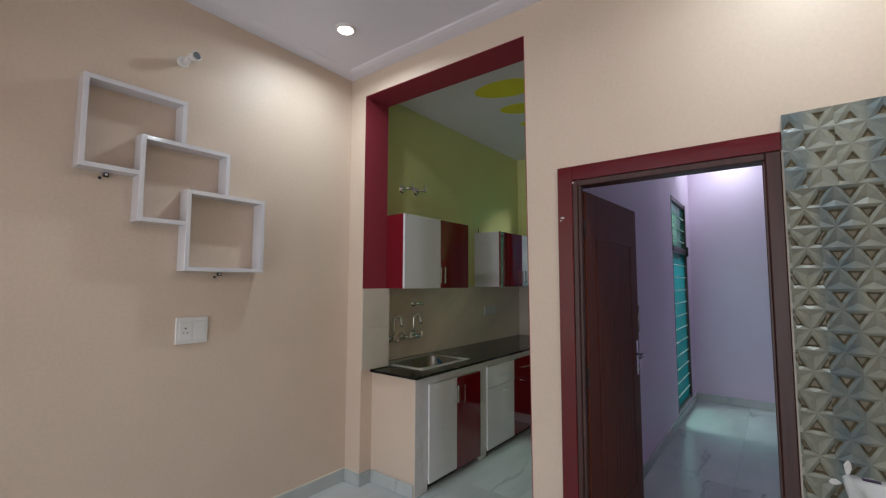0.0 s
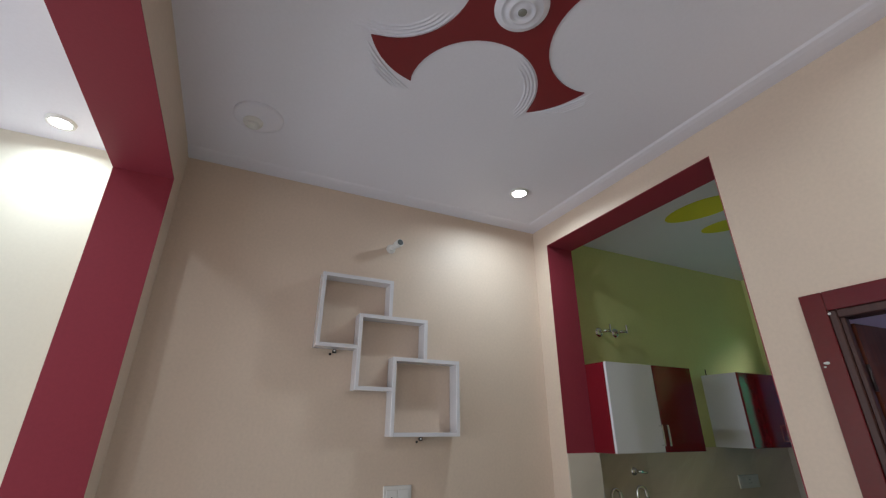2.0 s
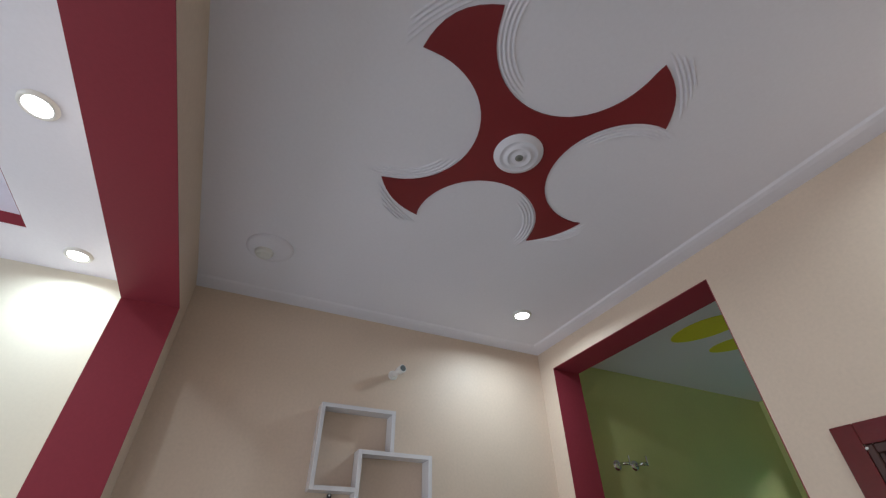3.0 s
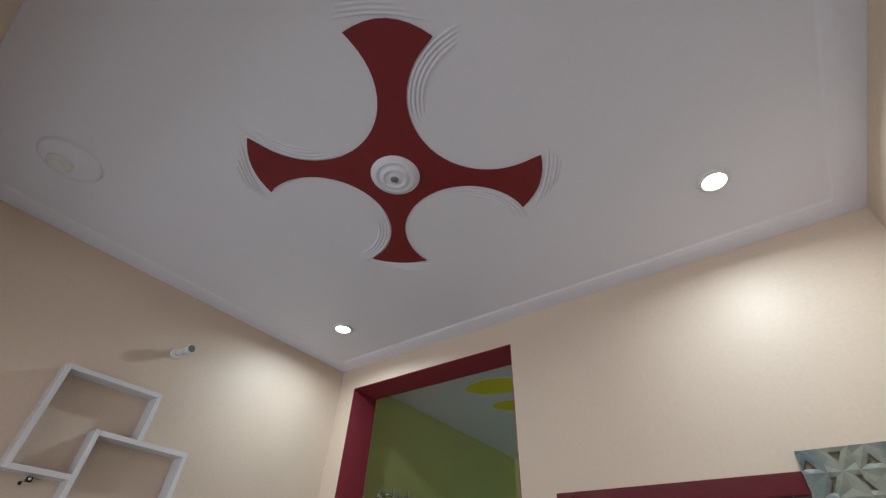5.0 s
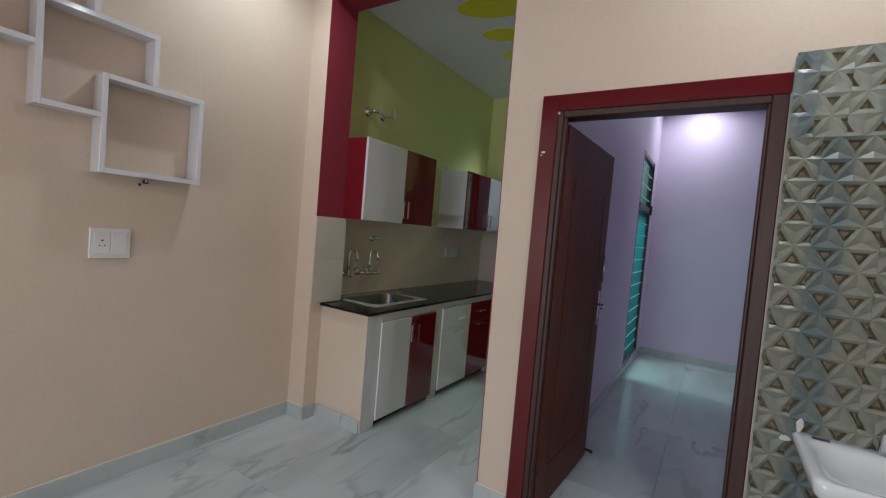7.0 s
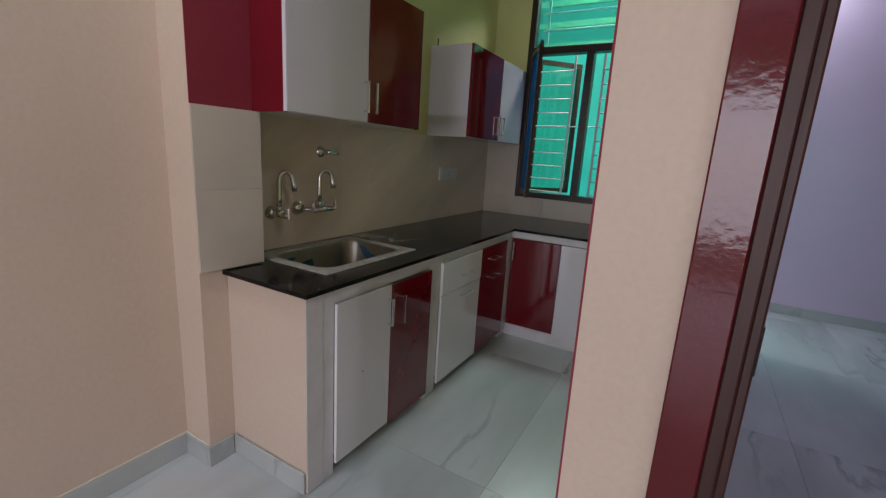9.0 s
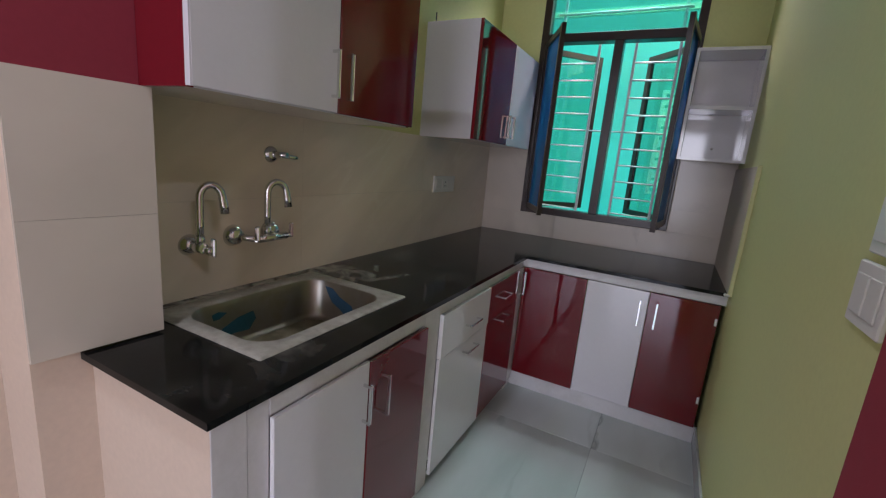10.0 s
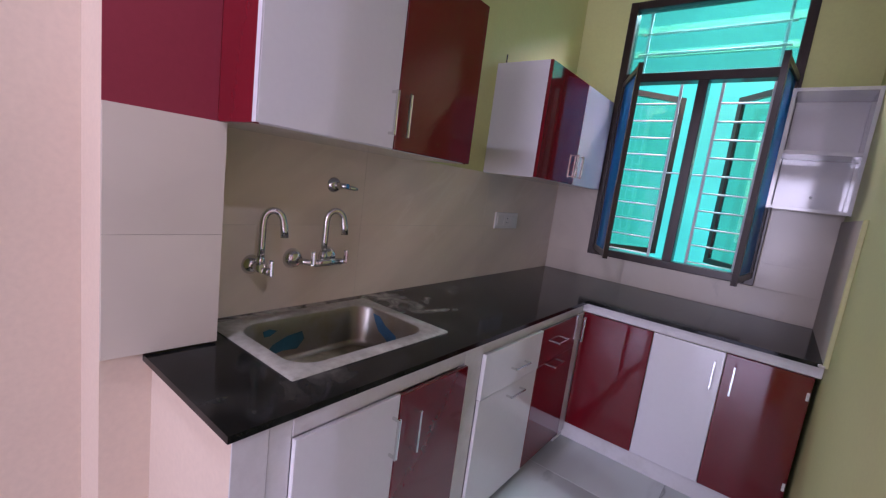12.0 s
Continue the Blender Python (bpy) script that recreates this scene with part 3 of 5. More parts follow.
structure("baseboard", boxes([((0, -2.675, 0), (0.011, 0, SK)), ((0, -0.011, 0), (OX0, 0, SK)), ((OX0, -0.011, 0), (OX0 + 0.011, 0.104, SK)),
                              ((OX0 + 0.011, 0.104, 0), (0.625, 0.115, SK)), ((OX1 + 0.012, -0.011, 0), (1.801, 0, SK)),
                              ((1.686, 0.277, 0), (1.697, 2.17, SK)),
                              ((1.85, 0.17, 0), (1.861, 4.45, SK)), ((1.861, 4.439, 0), (4.0, 4.45, SK))], 0.002), SKIRT,
          "grey veined marble skirting along the walls", "baseboard")

structure("skirting_bead", boxes([((0, -2.675, SK), (0.008, 0, SK + 0.008)), ((0.008, -0.008, SK), (OX0, 0, SK + 0.008)), ((OX1 + 0.02, -0.008, SK), (1.801, 0, SK + 0.008))], 0.002), CREAM,
          "cream cement bead along the top of the skirting", "trim")

# ---- ceiling ornaments ----
MC = Vector((1.787, -1.376, HALL_Z))
ARM0 = 38.6


def polar(r, a):
    return (MC.x + r * math.cos(radians(a)), MC.y + r * math.sin(radians(a)))


CUTS = [(0.518, 0.331), (0.522, 0.331), (0.546, 0.332), (0.556, 0.332)]
TIPS = [(0.66, 0.637), (0.633, 0.648), (0.632, 0.655), (0.65, 0.655)]
outline = []
for k in range(4):
    a = ARM0 + 90 * k
    for i in range(9):
        f = i / 8
        outline.append(polar(TIPS[k][0] * (1 - f) + TIPS[k][1] * f + (0.018, 0.008, 0.018, 0.034)[k] * math.sin(math.pi * f), a - 14 + 28 * f))
    CUT_C, CUT_R = CUTS[k]
    cx, cy = polar(CUT_C, a + 45)
    p0, p1 = Vector(polar(TIPS[k][1], a + 14)) - Vector((cx, cy)), Vector(polar(TIPS[(k + 1) % 4][0], a + 76)) - Vector((cx, cy))
    a0, a1 = math.atan2(p0.y, p0.x), math.atan2(p1.y, p1.x)
    mid = radians(a + 45 + 180)
    a0 = mid + (a0 - mid + math.pi) % (2 * math.pi) - math.pi
    a1 = mid + (a1 - mid + math.pi) % (2 * math.pi) - math.pi
    for i in range(1, 28):
        b = a0 + (a1 - a0) * i / 28
        outline.append((cx + CUT_R * math.cos(b), cy + CUT_R * math.sin(b)))
medallion = thing("ceiling_medallion", tuple(MC), "four-armed dark red plaster ornament with white rosette on the ceiling", "ceiling ornament")
bm = prism(outline, HALL_Z - 0.006, HALL_Z + 0.004)
part("red_star", bm, MEDAL_RED, medallion, "dark red painted four-armed star")
part("rosette", lathe([(0.0, 0.034), (0.022, 0.034), (0.03, 0.026), (0.045, 0.026), (0.05, 0.034), (0.056, 0.034), (0.06, 0.024), (0.078, 0.02), (0.084, 0.026),
                       (0.09, 0.024), (0.096, 0.014), (0.112, 0.012), (0.116, -0.002)], tuple(MC), "-Z", 40), WHITE_CEIL, medallion, "white ringed plaster rosette")
part("fan_box", lathe([(0.0, 0.036), (0.018, 0.036), (0.02, 0.03)], tuple(MC), "-Z", 20), mat("grey_metal", (0.25, 0.25, 0.24), 0.4, 0.6), medallion, "grey capped fan point")


def ridge_arc(cx, cy, r, b0, b1, w=0.007, h=0.007):
    """A half-round raised plaster line along an arc on the ceiling, tapering out at its ends."""
    bm = bmesh.new()
    n, rings = 20, []
    for i in range(n + 1):
        t = i / n
        b = b0 + (b1 - b0) * t
        hh = h * min(1, 6 * t, 6 * (1 - t)) + 0.0005
        row = []
        for o, u in ((-w, 0), (-w * 0.5, 0.8), (0, 1), (w * 0.5, 0.8), (w, 0)):
            rr = r + o
            row.append(bm.verts.new((cx + rr * math.cos(b), cy + rr * math.sin(b), HALL_Z + 0.001 - u * hh)))
        rings.append(row)
    for p, q in zip(rings, rings[1:]):
        for j in range(4):
            bm.faces.new((p[j], p[j + 1], q[j + 1], q[j])).smooth = True
    return bm


for k in range(4):
    a = ARM0 + 90 * k
    CUT_C, CUT_R = CUTS[k]
    cx, cy = polar(CUT_C, a + 45)
    mid = radians(a + 45 + 180)
    for j in range(4):
        part("ridge", ridge_arc(cx, cy, CUT_R - 0.012 - 0.017 * j, mid + radians(18 + 4 * j), mid + radians(112 - 3 * j)), WHITE_CEIL, medallion)
    for j in range(4):
        part("ridge", ridge_arc(MC.x, MC.y, max(TIPS[k]) + (0.018, 0.008, 0.018, 0.034)[k] + 0.012 + 0.017 * j, radians(a - 18 + 2 * j), radians(a + 12 - 4 * j)), WHITE_CEIL, medallion)


def downlight(x, y, z, lit, label, r=0.05):
    t = thing("downlight", (x, y, z), label, "ceiling light", "recessed ceiling downlights")
    part("bezel", lathe([(r, 0.012), (r + 0.004, 0.016), (r + 0.016, 0.012), (r + 0.02, -0.002)], (x, y, z), "-Z", 32), PLASTIC, t, "white plastic bezel")
    part("lens", lathe([(0.0, 0.011), (r, 0.011)], (x, y, z), "-Z", 32), LAMP_ON if lit else PLASTIC, t, "glowing white lens" if lit else "dark white lens")
    return t


for i, (sx, sy, sz) in enumerate(SPOTS):
    downlight(sx, sy, sz, True, "lit round recessed LED downlight in a white ceiling")
# an unlit fitting of a larger plate
t = thing("downlight", (0.561, -2.325, HALL_Z), "unlit round white ceiling fitting with a holder", "ceiling light", "recessed ceiling downlights")
part("plate", lathe([(0.0, 0.024), (0.09, 0.022), (0.12, 0.016), (0.13, 0.008), (0.132, -0.002)], (0.585, -2.30, HALL_Z), "-Z", 40), WHITE_CEIL, t, "white round plate")
part("holder", lathe([(0.0, 0.034), (0.03, 0.034), (0.034, 0.046), (0.042, 0.046), (0.052, 0.03), (0.054, 0.016)], (0.561, -2.325, HALL_Z), "-Z", 32), PLASTIC, t, "white lamp holder")
# yellow painted petals on the kitchen ceiling
flower = thing("ceiling_painting", (0.95, 1.2, 3.25), "bright yellow petals painted on the kitchen ceiling", "ceiling ornament")
for (px, py, ra, rb, an) in ((0.95, 0.90, 0.27, 0.16, 12), (0.86, 1.36, 0.19, 0.12, 20), (0.83, 1.80, 0.17, 0.10, 20)):
    pts = []
    for i in range(36):
        u = 2 * math.pi * i / 36
        ex, ey = ra * math.cos(u), rb * math.sin(u) * (1 + 0.12 * math.cos(u))
        ca, sa = math.cos(radians(an)), math.sin(radians(an))
        pts.append((px + ex * ca - ey * sa, py + ex * sa + ey * ca))
    part("petal", prism(pts, 3.246, 3.252), YELLOW, flower)

# ---- hall: shelves, switch, lamp holder ----
shelf = thing("wall_shelf", (0, -1.3, 1.61), "three interlocking white open box shelves fixed to the wall", "shelf")
T, DX = 0.024, 0.104
S = [(-1.774, 2.591), (-1.517, 2.345), (-1.277, 2.085)]
W, Hh = 0.476, 0.472
for i, (y0, z1) in enumerate(S):
    y1, z0 = y0 + W, z1 - Hh
    last = i == 2
    ny, nz = (S[i + 1] if not last else (None, None))
    part("board", box((0, y0, z0), (DX, y0 + T, z1), 0.0015), LAM_WHITE, shelf)
    part("board", box((0, y0 + T, z1 - T), (DX, y1, z1), 0.0015), LAM_WHITE, shelf)
    part("board", box((0, y0 + T, z0), (DX, y1 if last else ny, z0 + T), 0.0015), LAM_WHITE, shelf)
    part("board", box((0, y1 - T, z0 + T if last else nz), (DX, y1, z1 - T), 0.0015), LAM_WHITE, shelf)
for hy, hz in ((-1.638, 2.108), (-1.037, 1.60)):
    part("clip", boxes([((0, hy - 0.012, hz - 0.012), (0.02, hy + 0.012, hz + 0.008)), ((0, hy - 0.03, hz - 0.026), (0.004, hy - 0.016, hz - 0.012))], 0.003), BLACK, shelf, "small black fixing clip")
    part("screw", lathe([(0, 0.006), (0.006, 0.004), (0.007, 0)], (0.02, hy, hz), "X", 10), CHROME, shelf, "steel screw head")


def switch_board(y0, y1, z0, z1, x, face, kind_label, gangs):
    """A wall plate with gangs; face is +1 for a plate that looks along +x."""
    t = thing("switch_board", (x, (y0 + y1) / 2, z0), kind_label, "switch board")
    f = face
    lo, hi = (x, x + 0.011 * f), (x + 0.011 * f, x + 0.015 * f)
    part("plate", box((min(lo), y0, z0), (max(lo), y1, z1), 0.003), PLASTIC, t)
    n = len(gangs)
    iw = (y1 - y0 - 0.03) / n
    for i, g in enumerate(gangs):
        ya = y0 + 0.015 + i * iw
        zc = (z0 + z1) / 2
        b0, b1 = ya + 0.003, ya + iw - 0.003
        zz0, zz1 = z0 + 0.022, z1 - 0.022
        if g == "s":
            part("rocker", box((min(hi), b0, zz0), (max(hi) if f > 0 else max(hi), b1, zz1), 0.0015), PLASTIC, t)
        else:
            part("socket", box((min(hi), b0, zz0), (max(hi), b1, zz1), 0.0015), PLASTIC, t)
            for dy, dz, r in ((0, 0.014, 0.0045), (-0.011, -0.012, 0.0032), (0.011, -0.012, 0.0032)):
                yc = (b0 + b1) / 2 + dy
                part("pin_hole", lathe([(0, 0.0012), (r, 0.0012), (r, 0)], (x + 0.015 * f, yc, zc + dz), "X" if f > 0 else "-X", 12), BLACK, t, "dark socket hole")
    return t


switch_board(-1.268, -1.09, 1.188, 1.343, 0.0, 1, "white switch board with a socket on peach wall", ["k", "s"])
switch_board(2.063, 2.35, 1.172, 1.278, 0.0, 1, "white two-gang socket plate on beige kitchen tiles", ["s", "k", "s"])
switch_board(0.52, 0.66, 1.30, 1.40, 1.697, -1, "white switch plate on lime kitchen wall", ["s", "s"])
switch_board(0.535, 0.68, 1.17, 1.285, 1.697, -1, "white socket plate on lime kitchen wall", ["s", "s"])
bulb = thing("bulb_holder", (0, -1.30, 2.865), "white angled bulb holder without a bulb on the wall", "lamp holder")
part("base", lathe([(0.0, 0.016), (0.026, 0.016), (0.032, 0.01), (0.034, 0)], (0, -1.30, 2.866), "X", 28), PLASTIC, bulb)
part("neck", tube([(0.01, -1.30, 2.866), (0.05, -1.291, 2.869), (0.085, -1.283, 2.872)], [0.018, 0.02, 0.024], 16), PLASTIC, bulb)
part("cup", tube([(0.08, -1.284, 2.872), (0.125, -1.273, 2.877)], [0.026, 0.028], 20), PLASTIC, bulb)
part("socket", tube([(0.1245, -1.2732, 2.877), (0.129, -1.272, 2.8773)], 0.0215, 20), BLACK, bulb, "black bayonet socket")

# ---- door and its frame ----
trim = thing("door_surround", (1.84, 0, 0), "glossy maroon painted band round the door", "door surround", kind="structure")
part("jamb_band", box((1.802, -0.012, 0), (1.887, 0.0, 2.2), 0.003), MAROON_TRIM, trim)
part("head_band", box((1.887, -0.012, 2.12), (2.803, 0.0, 2.2), 0.003), MAROON_TRIM, trim)
frame_t = thing("door_frame", (2.35, 0.04, 0), "dark brown wooden door frame with a rebate", "door frame", kind="structure")
for x0, x1, s in ((1.887, 1.916, 1), (2.745, 2.80, -1)):
    part("jamb", box((x0, -0.008, 0), (x1, 0.036 if s > 0 else 0.09, 2.12), 0.004), FRAME_WOOD, frame_t)
    xs = (x1, x1 + 0.018) if s > 0 else (x0 - 0.012, x0)
    part("stop", box((xs[0], 0.0, 0), (xs[1], 0.045 if s < 0 else 0.03, 2.086), 0.003), FRAME_WOOD, frame_t)
part("head", box((1.916, -0.008, 2.086), (2.745, 0.09, 2.12), 0.004), FRAME_WOOD, frame_t)
for hz in (0.25, 1.05, 1.85):
    part("hinge", tube([(1.937, 0.037, hz - 0.05), (1.937, 0.037, hz + 0.05)], 0.006, 10), BROWN_STEEL, frame_t, "dark painted butt hinge")

LW, LT = 0.893, 0.032
door = thing("door_1", (1.925, 0.040, 0), "brown wood-grain door standing open into the lilac bedroom", "door", kind="structure")


def leaf_box(u0, u1, w0, w1, z0, z1, bevel=0.0):
    """A block in the leaf's own frame: u along its width, w through its thickness towards the room."""
    return box((w0, u0, z0), (w1, u1, z1), bevel)


def leaf_part(name, bm, material, label=""):
    ob = part(name, bm, material, None, label)
    ob.parent = door
    ORIGIN[ob.name] = Vector((0, 0, 0))
    return ob


leaf_part("leaf", leaf_box(0, LW, -LT / 2, LT / 2, 0.012, 2.062, 0.002), DOOR_WOOD)
# raised moulding round the upper panel and vertical flutes below it
for u0, u1, z0, z1 in ((0.15, 0.755, 1.80, 1.812), (0.15, 0.162, 0.25, 1.80), (0.743, 0.755, 0.25, 1.80), (0.15, 0.755, 0.238, 0.25)):
    leaf_part("moulding", leaf_box(u0, u1, LT / 2 - 0.001, LT / 2 + 0.004, z0, z1, 0.002), DOOR_WOOD)
for i in range(9):
    u = 0.225 + 0.056 * i
    leaf_part("flute", leaf_box(u, u + 0.010, LT / 2 - 0.001, LT / 2 + 0.0014, 0.28, 1.55 if i % 2 else 1.45, 0.0015), DOOR_WOOD)
leaf_part("handle_plate", leaf_box(LW - 0.075, LW - 0.04, LT / 2, LT / 2 + 0.006, 0.93, 1.16, 0.003), CHROME, "steel handle plate")
leaf_part("lever", tube([(LT / 2 + 0.004, LW - 0.058, 1.07), (LT / 2 + 0.045, LW - 0.058, 1.07), (LT / 2 + 0.05, LW - 0.075, 1.068), (LT / 2 + 0.05, LW - 0.16, 1.06)], 0.008, 10), CHROME, "steel lever handle")
leaf_part("key_boss", lathe([(0, 0.012), (0.01, 0.012), (0.012, 0)], (LT / 2 + 0.006, LW - 0.058, 0.97), "X", 14), CHROME)
leaf_part("tower_bolt", tube([(LT / 2 + 0.012, LW - 0.03, 1.22), (LT / 2 + 0.012, LW - 0.03, 1.40)], 0.006, 8), CHROME)
leaf_part("door_stop", tube([(LT / 2, LW - 0.02, 0.06), (LT / 2 + 0.03, LW - 0.015, 0.055), (LT / 2 + 0.05, LW - 0.01, 0.05)], [0.008, 0.01, 0.014], 10), BLACK, "black rubber stop")
door.rotation_euler = (0, 0, radians(-2.87))

# ---- kitchen base units ----
CT = 0.861
SLAB = 0.018
counter = thing("kitchen_counter", (0.3, 1.4, 0), "white painted masonry counter base with a peach end wall", "counter base")
part("end_wall", box((-0.01, 0.117, 0), (0.631, 0.20, CT - SLAB), 0.003), PEACH, counter, "peach painted end wall")
part("post", box((0.602, 0.2005, 0), (0.633, 0.262, CT - SLAB), 0.002), LAM_PLAIN, counter)
part("end_face", box((0.6312, 0.116, 0), (0.635, 0.2, CT - SLAB), 0.001), LAM_PLAIN, counter)
part("post", box((0.602, 0.969, 0), (0.634, 1.085, CT - SLAB), 0.002), LAM_PLAIN, counter)
part("post", box((0.602, 2.045, 0), (0.632, 2.17, CT - SLAB), 0.002), LAM_PLAIN, counter)
part("rail", box((0.602, 0.262, 0.775), (0.634, 0.969, CT - SLAB), 0.002), LAM_PLAIN, counter)
part("rail", box((0.602, 1.085, 0.782), (0.634, 2.045, CT - SLAB), 0.002), LAM_PLAIN, counter)
part("rail", box((0.632, 2.15, 0.79), (1.697, 2.19, CT - SLAB), 0.002), LAM_PLAIN, counter)
part("plinth", box((0.632, 2.155, 0), (1.686, 2.19, 0.10), 0.003), LAM_PLAIN, counter)
# this black strip paints the shaded gap under the door fronts
part("plinth", box((0.57, 0.262, 0), (0.60, 2.045, 0.06), 0.003), BLACK, counter, "black strip put in for the shade below the doors")
part("back_panel", box((0.02, 0.3, 0.06), (0.03, 2.9, 0.80)), LAM_PLAIN, counter)
part("floor_slab", box((0.03, 0.2, 0.06), (0.60, 2.9, 0.085)), LAM_PLAIN, counter)


def bar_handle(a, b, out, parent, label="chrome bar handle"):
    """A flat D handle between two points, standing off along out."""
    a, b, out = Vector(a), Vector(b), Vector(out)
    d = (b - a).normalized()
    w = d.cross(out.normalized()) * 0.0043
    n = out.normalized()

    def bar(p, q, u, v_, bm):
        r = bmesh.ops.create_cube(bm, size=1.0)["verts"]
        for vert in r:
            x, y, z = vert.co
            vert.co = (p + q) / 2 + (q - p) * x + u * 2 * y + v_ * 2 * z
        bmesh.ops.bevel(bm, geom=list({e for vv in r for e in vv.link_edges}), offset=0.0012, segments=1, affect="EDGES")
    bm = bmesh.new()
    bar(a + out - d * 0.005, b + out + d * 0.005, w, n * 0.003, bm)
    for p in (a, b):
        bar(p, p + out - n * 0.003, w * 0.9, d * 0.0045, bm)
    return part("handle", bm, CHROME, parent, label)


def front(name, lo, hi, material, label, handles, group="kitchen cabinet fronts", category="cabinet door", out=(0.028, 0, 0), edge=None):
    base = ((lo[0] + hi[0]) / 2, (lo[1] + hi[1]) / 2, lo[2])
    t = thing(name, base, label, category, group)
    part("panel", box(lo, hi, 0.002), material, t)
    for a, b in handles:
        bar_handle(a, b, out, t)
    if edge:
        part("edge_strip", box(*edge, 0.0005), PVC, t, "bright white edge strip")
    return t


FX0, FX1 = 0.636, 0.650
front("cabinet_door", (FX0, 0.262, 0.055), (FX1, 0.617, 0.777), LAM_WHITE, "glossy white laminate cabinet door with a small hole", [((FX1, 0.592, 0.59), (FX1, 0.592, 0.71))], edge=((FX0, 0.2605, 0.056), (FX1, 0.262, 0.776)))
part("drill_hole", lathe([(0, 0.0006), (0.004, 0.0006), (0.004, 0)], (FX1, 0.422, 0.42), "X", 10), BLACK, bpy.data.objects["cabinet_door"], "small dark drill hole")
front("cabinet_door", (FX0 + 0.001, 0.620, 0.045), (FX1 + 0.002, 0.968, 0.773), LAM_RED, "glossy dark red laminate cabinet door under the sink", [((FX1 + 0.002, 0.685, 0.575), (FX1 + 0.002, 0.685, 0.705))])
front("drawer", (FX0, 1.085, 0.595), (FX1 + 0.004, 1.588, 0.787), LAM_WHITE, "glossy white laminate drawer with chrome handle", [((FX1 + 0.004, 1.31, 0.675), (FX1 + 0.004, 1.43, 0.675))], category="drawer", edge=((FX0, 1.0835, 0.596), (FX1 + 0.004, 1.085, 0.786)))
front("cabinet_door", (FX0, 1.088, 0.05), (FX1, 1.588, 0.592), LAM_WHITE, "glossy white laminate cabinet front below a drawer", [((FX1, 1.31, 0.545), (FX1, 1.43, 0.545))], edge=((FX0, 1.0865, 0.051), (FX1, 1.088, 0.591)))
front("drawer", (FX0, 1.592, 0.597), (FX1, 2.045, 0.787), LAM_RED, "glossy dark red laminate drawer with chrome handle", [((FX1, 1.76, 0.69), (FX1, 1.88, 0.69))], category="drawer")
front("cabinet_door", (FX0, 1.592, 0.055), (FX1, 2.045, 0.594), LAM_RED, "glossy dark red laminate cabinet front below a drawer", [((FX1, 1.76, 0.56), (FX1, 1.88, 0.56))])
front("cabinet_door", (FX0 - 0.004, 2.052, 0.05), (FX1 - 0.006, 2.142, 0.785), LAM_WHITE, "narrow glossy white corner filler with chrome handle", [((FX1 - 0.006, 2.10, 0.63), (FX1 - 0.006, 2.10, 0.76))])
GY0, GY1 = 2.138, 2.156
B3 = [(0.647, 1.021, LAM_RED, "glossy dark red laminate corner cabinet door", None), (1.024, 1.348, LAM_WHITE, "glossy white laminate cabinet door beside red ones", 1.312),
      (1.351, 1.676, LAM_RED, "glossy dark red laminate cabinet door beside the wall", 1.394)]
for x0, x1, m_, lab, hx in B3:
    front("cabinet_door", (x0, GY0, 0.10), (x1, GY1, 0.788), m_, lab, [((hx, GY0, 0.60), (hx, GY0, 0.735))] if hx else [], out=(0, -0.028, 0))
for hz in (0.26, 0.70):
    part("hinge_mark", box((1.662, GY0 - 0.003, hz - 0.02), (1.674, GY0 + 0.001, hz + 0.02), 0.002), PLASTIC, bpy.data.objects["cabinet_door.006"] if "cabinet_door.006" in bpy.data.objects else None, "pale chipped hinge mark")

# granite worktop, cut out for the sink
SX0, SX1, SY0, SY1 = 0.085, 0.507, 0.352, 0.938
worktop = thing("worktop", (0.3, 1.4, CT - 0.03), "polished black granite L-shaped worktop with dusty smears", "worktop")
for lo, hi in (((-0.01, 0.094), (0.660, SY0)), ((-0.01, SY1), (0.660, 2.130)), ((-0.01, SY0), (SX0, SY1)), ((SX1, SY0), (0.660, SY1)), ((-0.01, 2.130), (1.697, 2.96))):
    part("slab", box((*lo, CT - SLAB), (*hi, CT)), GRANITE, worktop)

# ---- sink ----
sink = thing("kitchen_sink", (0.29, 0.67, CT), "stainless steel kitchen sink with cement-smeared rim and blue film", "sink")


def round_rect(cx, cy, hx, hy, r, n=7):
    pts = []
    for sx, sy, a in ((1, 1, 0), (-1, 1, 90), (-1, -1, 180), (1, -1, 270)):
        for i in range(n + 1):
            b = radians(a + 90 * i / n)
            pts.append((cx + sx * (hx - r) + r * math.cos(b), cy + sy * (hy - r) + r * math.sin(b)))
    return pts


def loops(rows, bm=None, close=True):
    bm = bm or bmesh.new()
    rings = [[bm.verts.new((x, y, z)) for x, y in pts] for pts, z in rows]
    for a, b in zip(rings, rings[1:]):
        for k in range(len(a)):
            j = (k + 1) % len(a)
            bm.faces.new((a[k], a[j], b[j], b[k])).smooth = True
    if close:
        bm.faces.new(rings[-1])
    return bm


CX, CY = (SX0 + SX1) / 2, (SY0 + SY1) / 2
part("rim", loops([(round_rect(0.293, 0.6465, 0.243, 0.3315, 0.006), CT + 0.001), (round_rect(0.293, 0.6465, 0.241, 0.3295, 0.006), CT + 0.006),
                   (round_rect(CX, CY, 0.188, 0.281, 0.085), CT + 0.006), (round_rect(CX, CY, 0.183, 0.276, 0.082), CT + 0.001)], close=False), STEEL_RIM, sink,
     "dull rim smeared with cement")
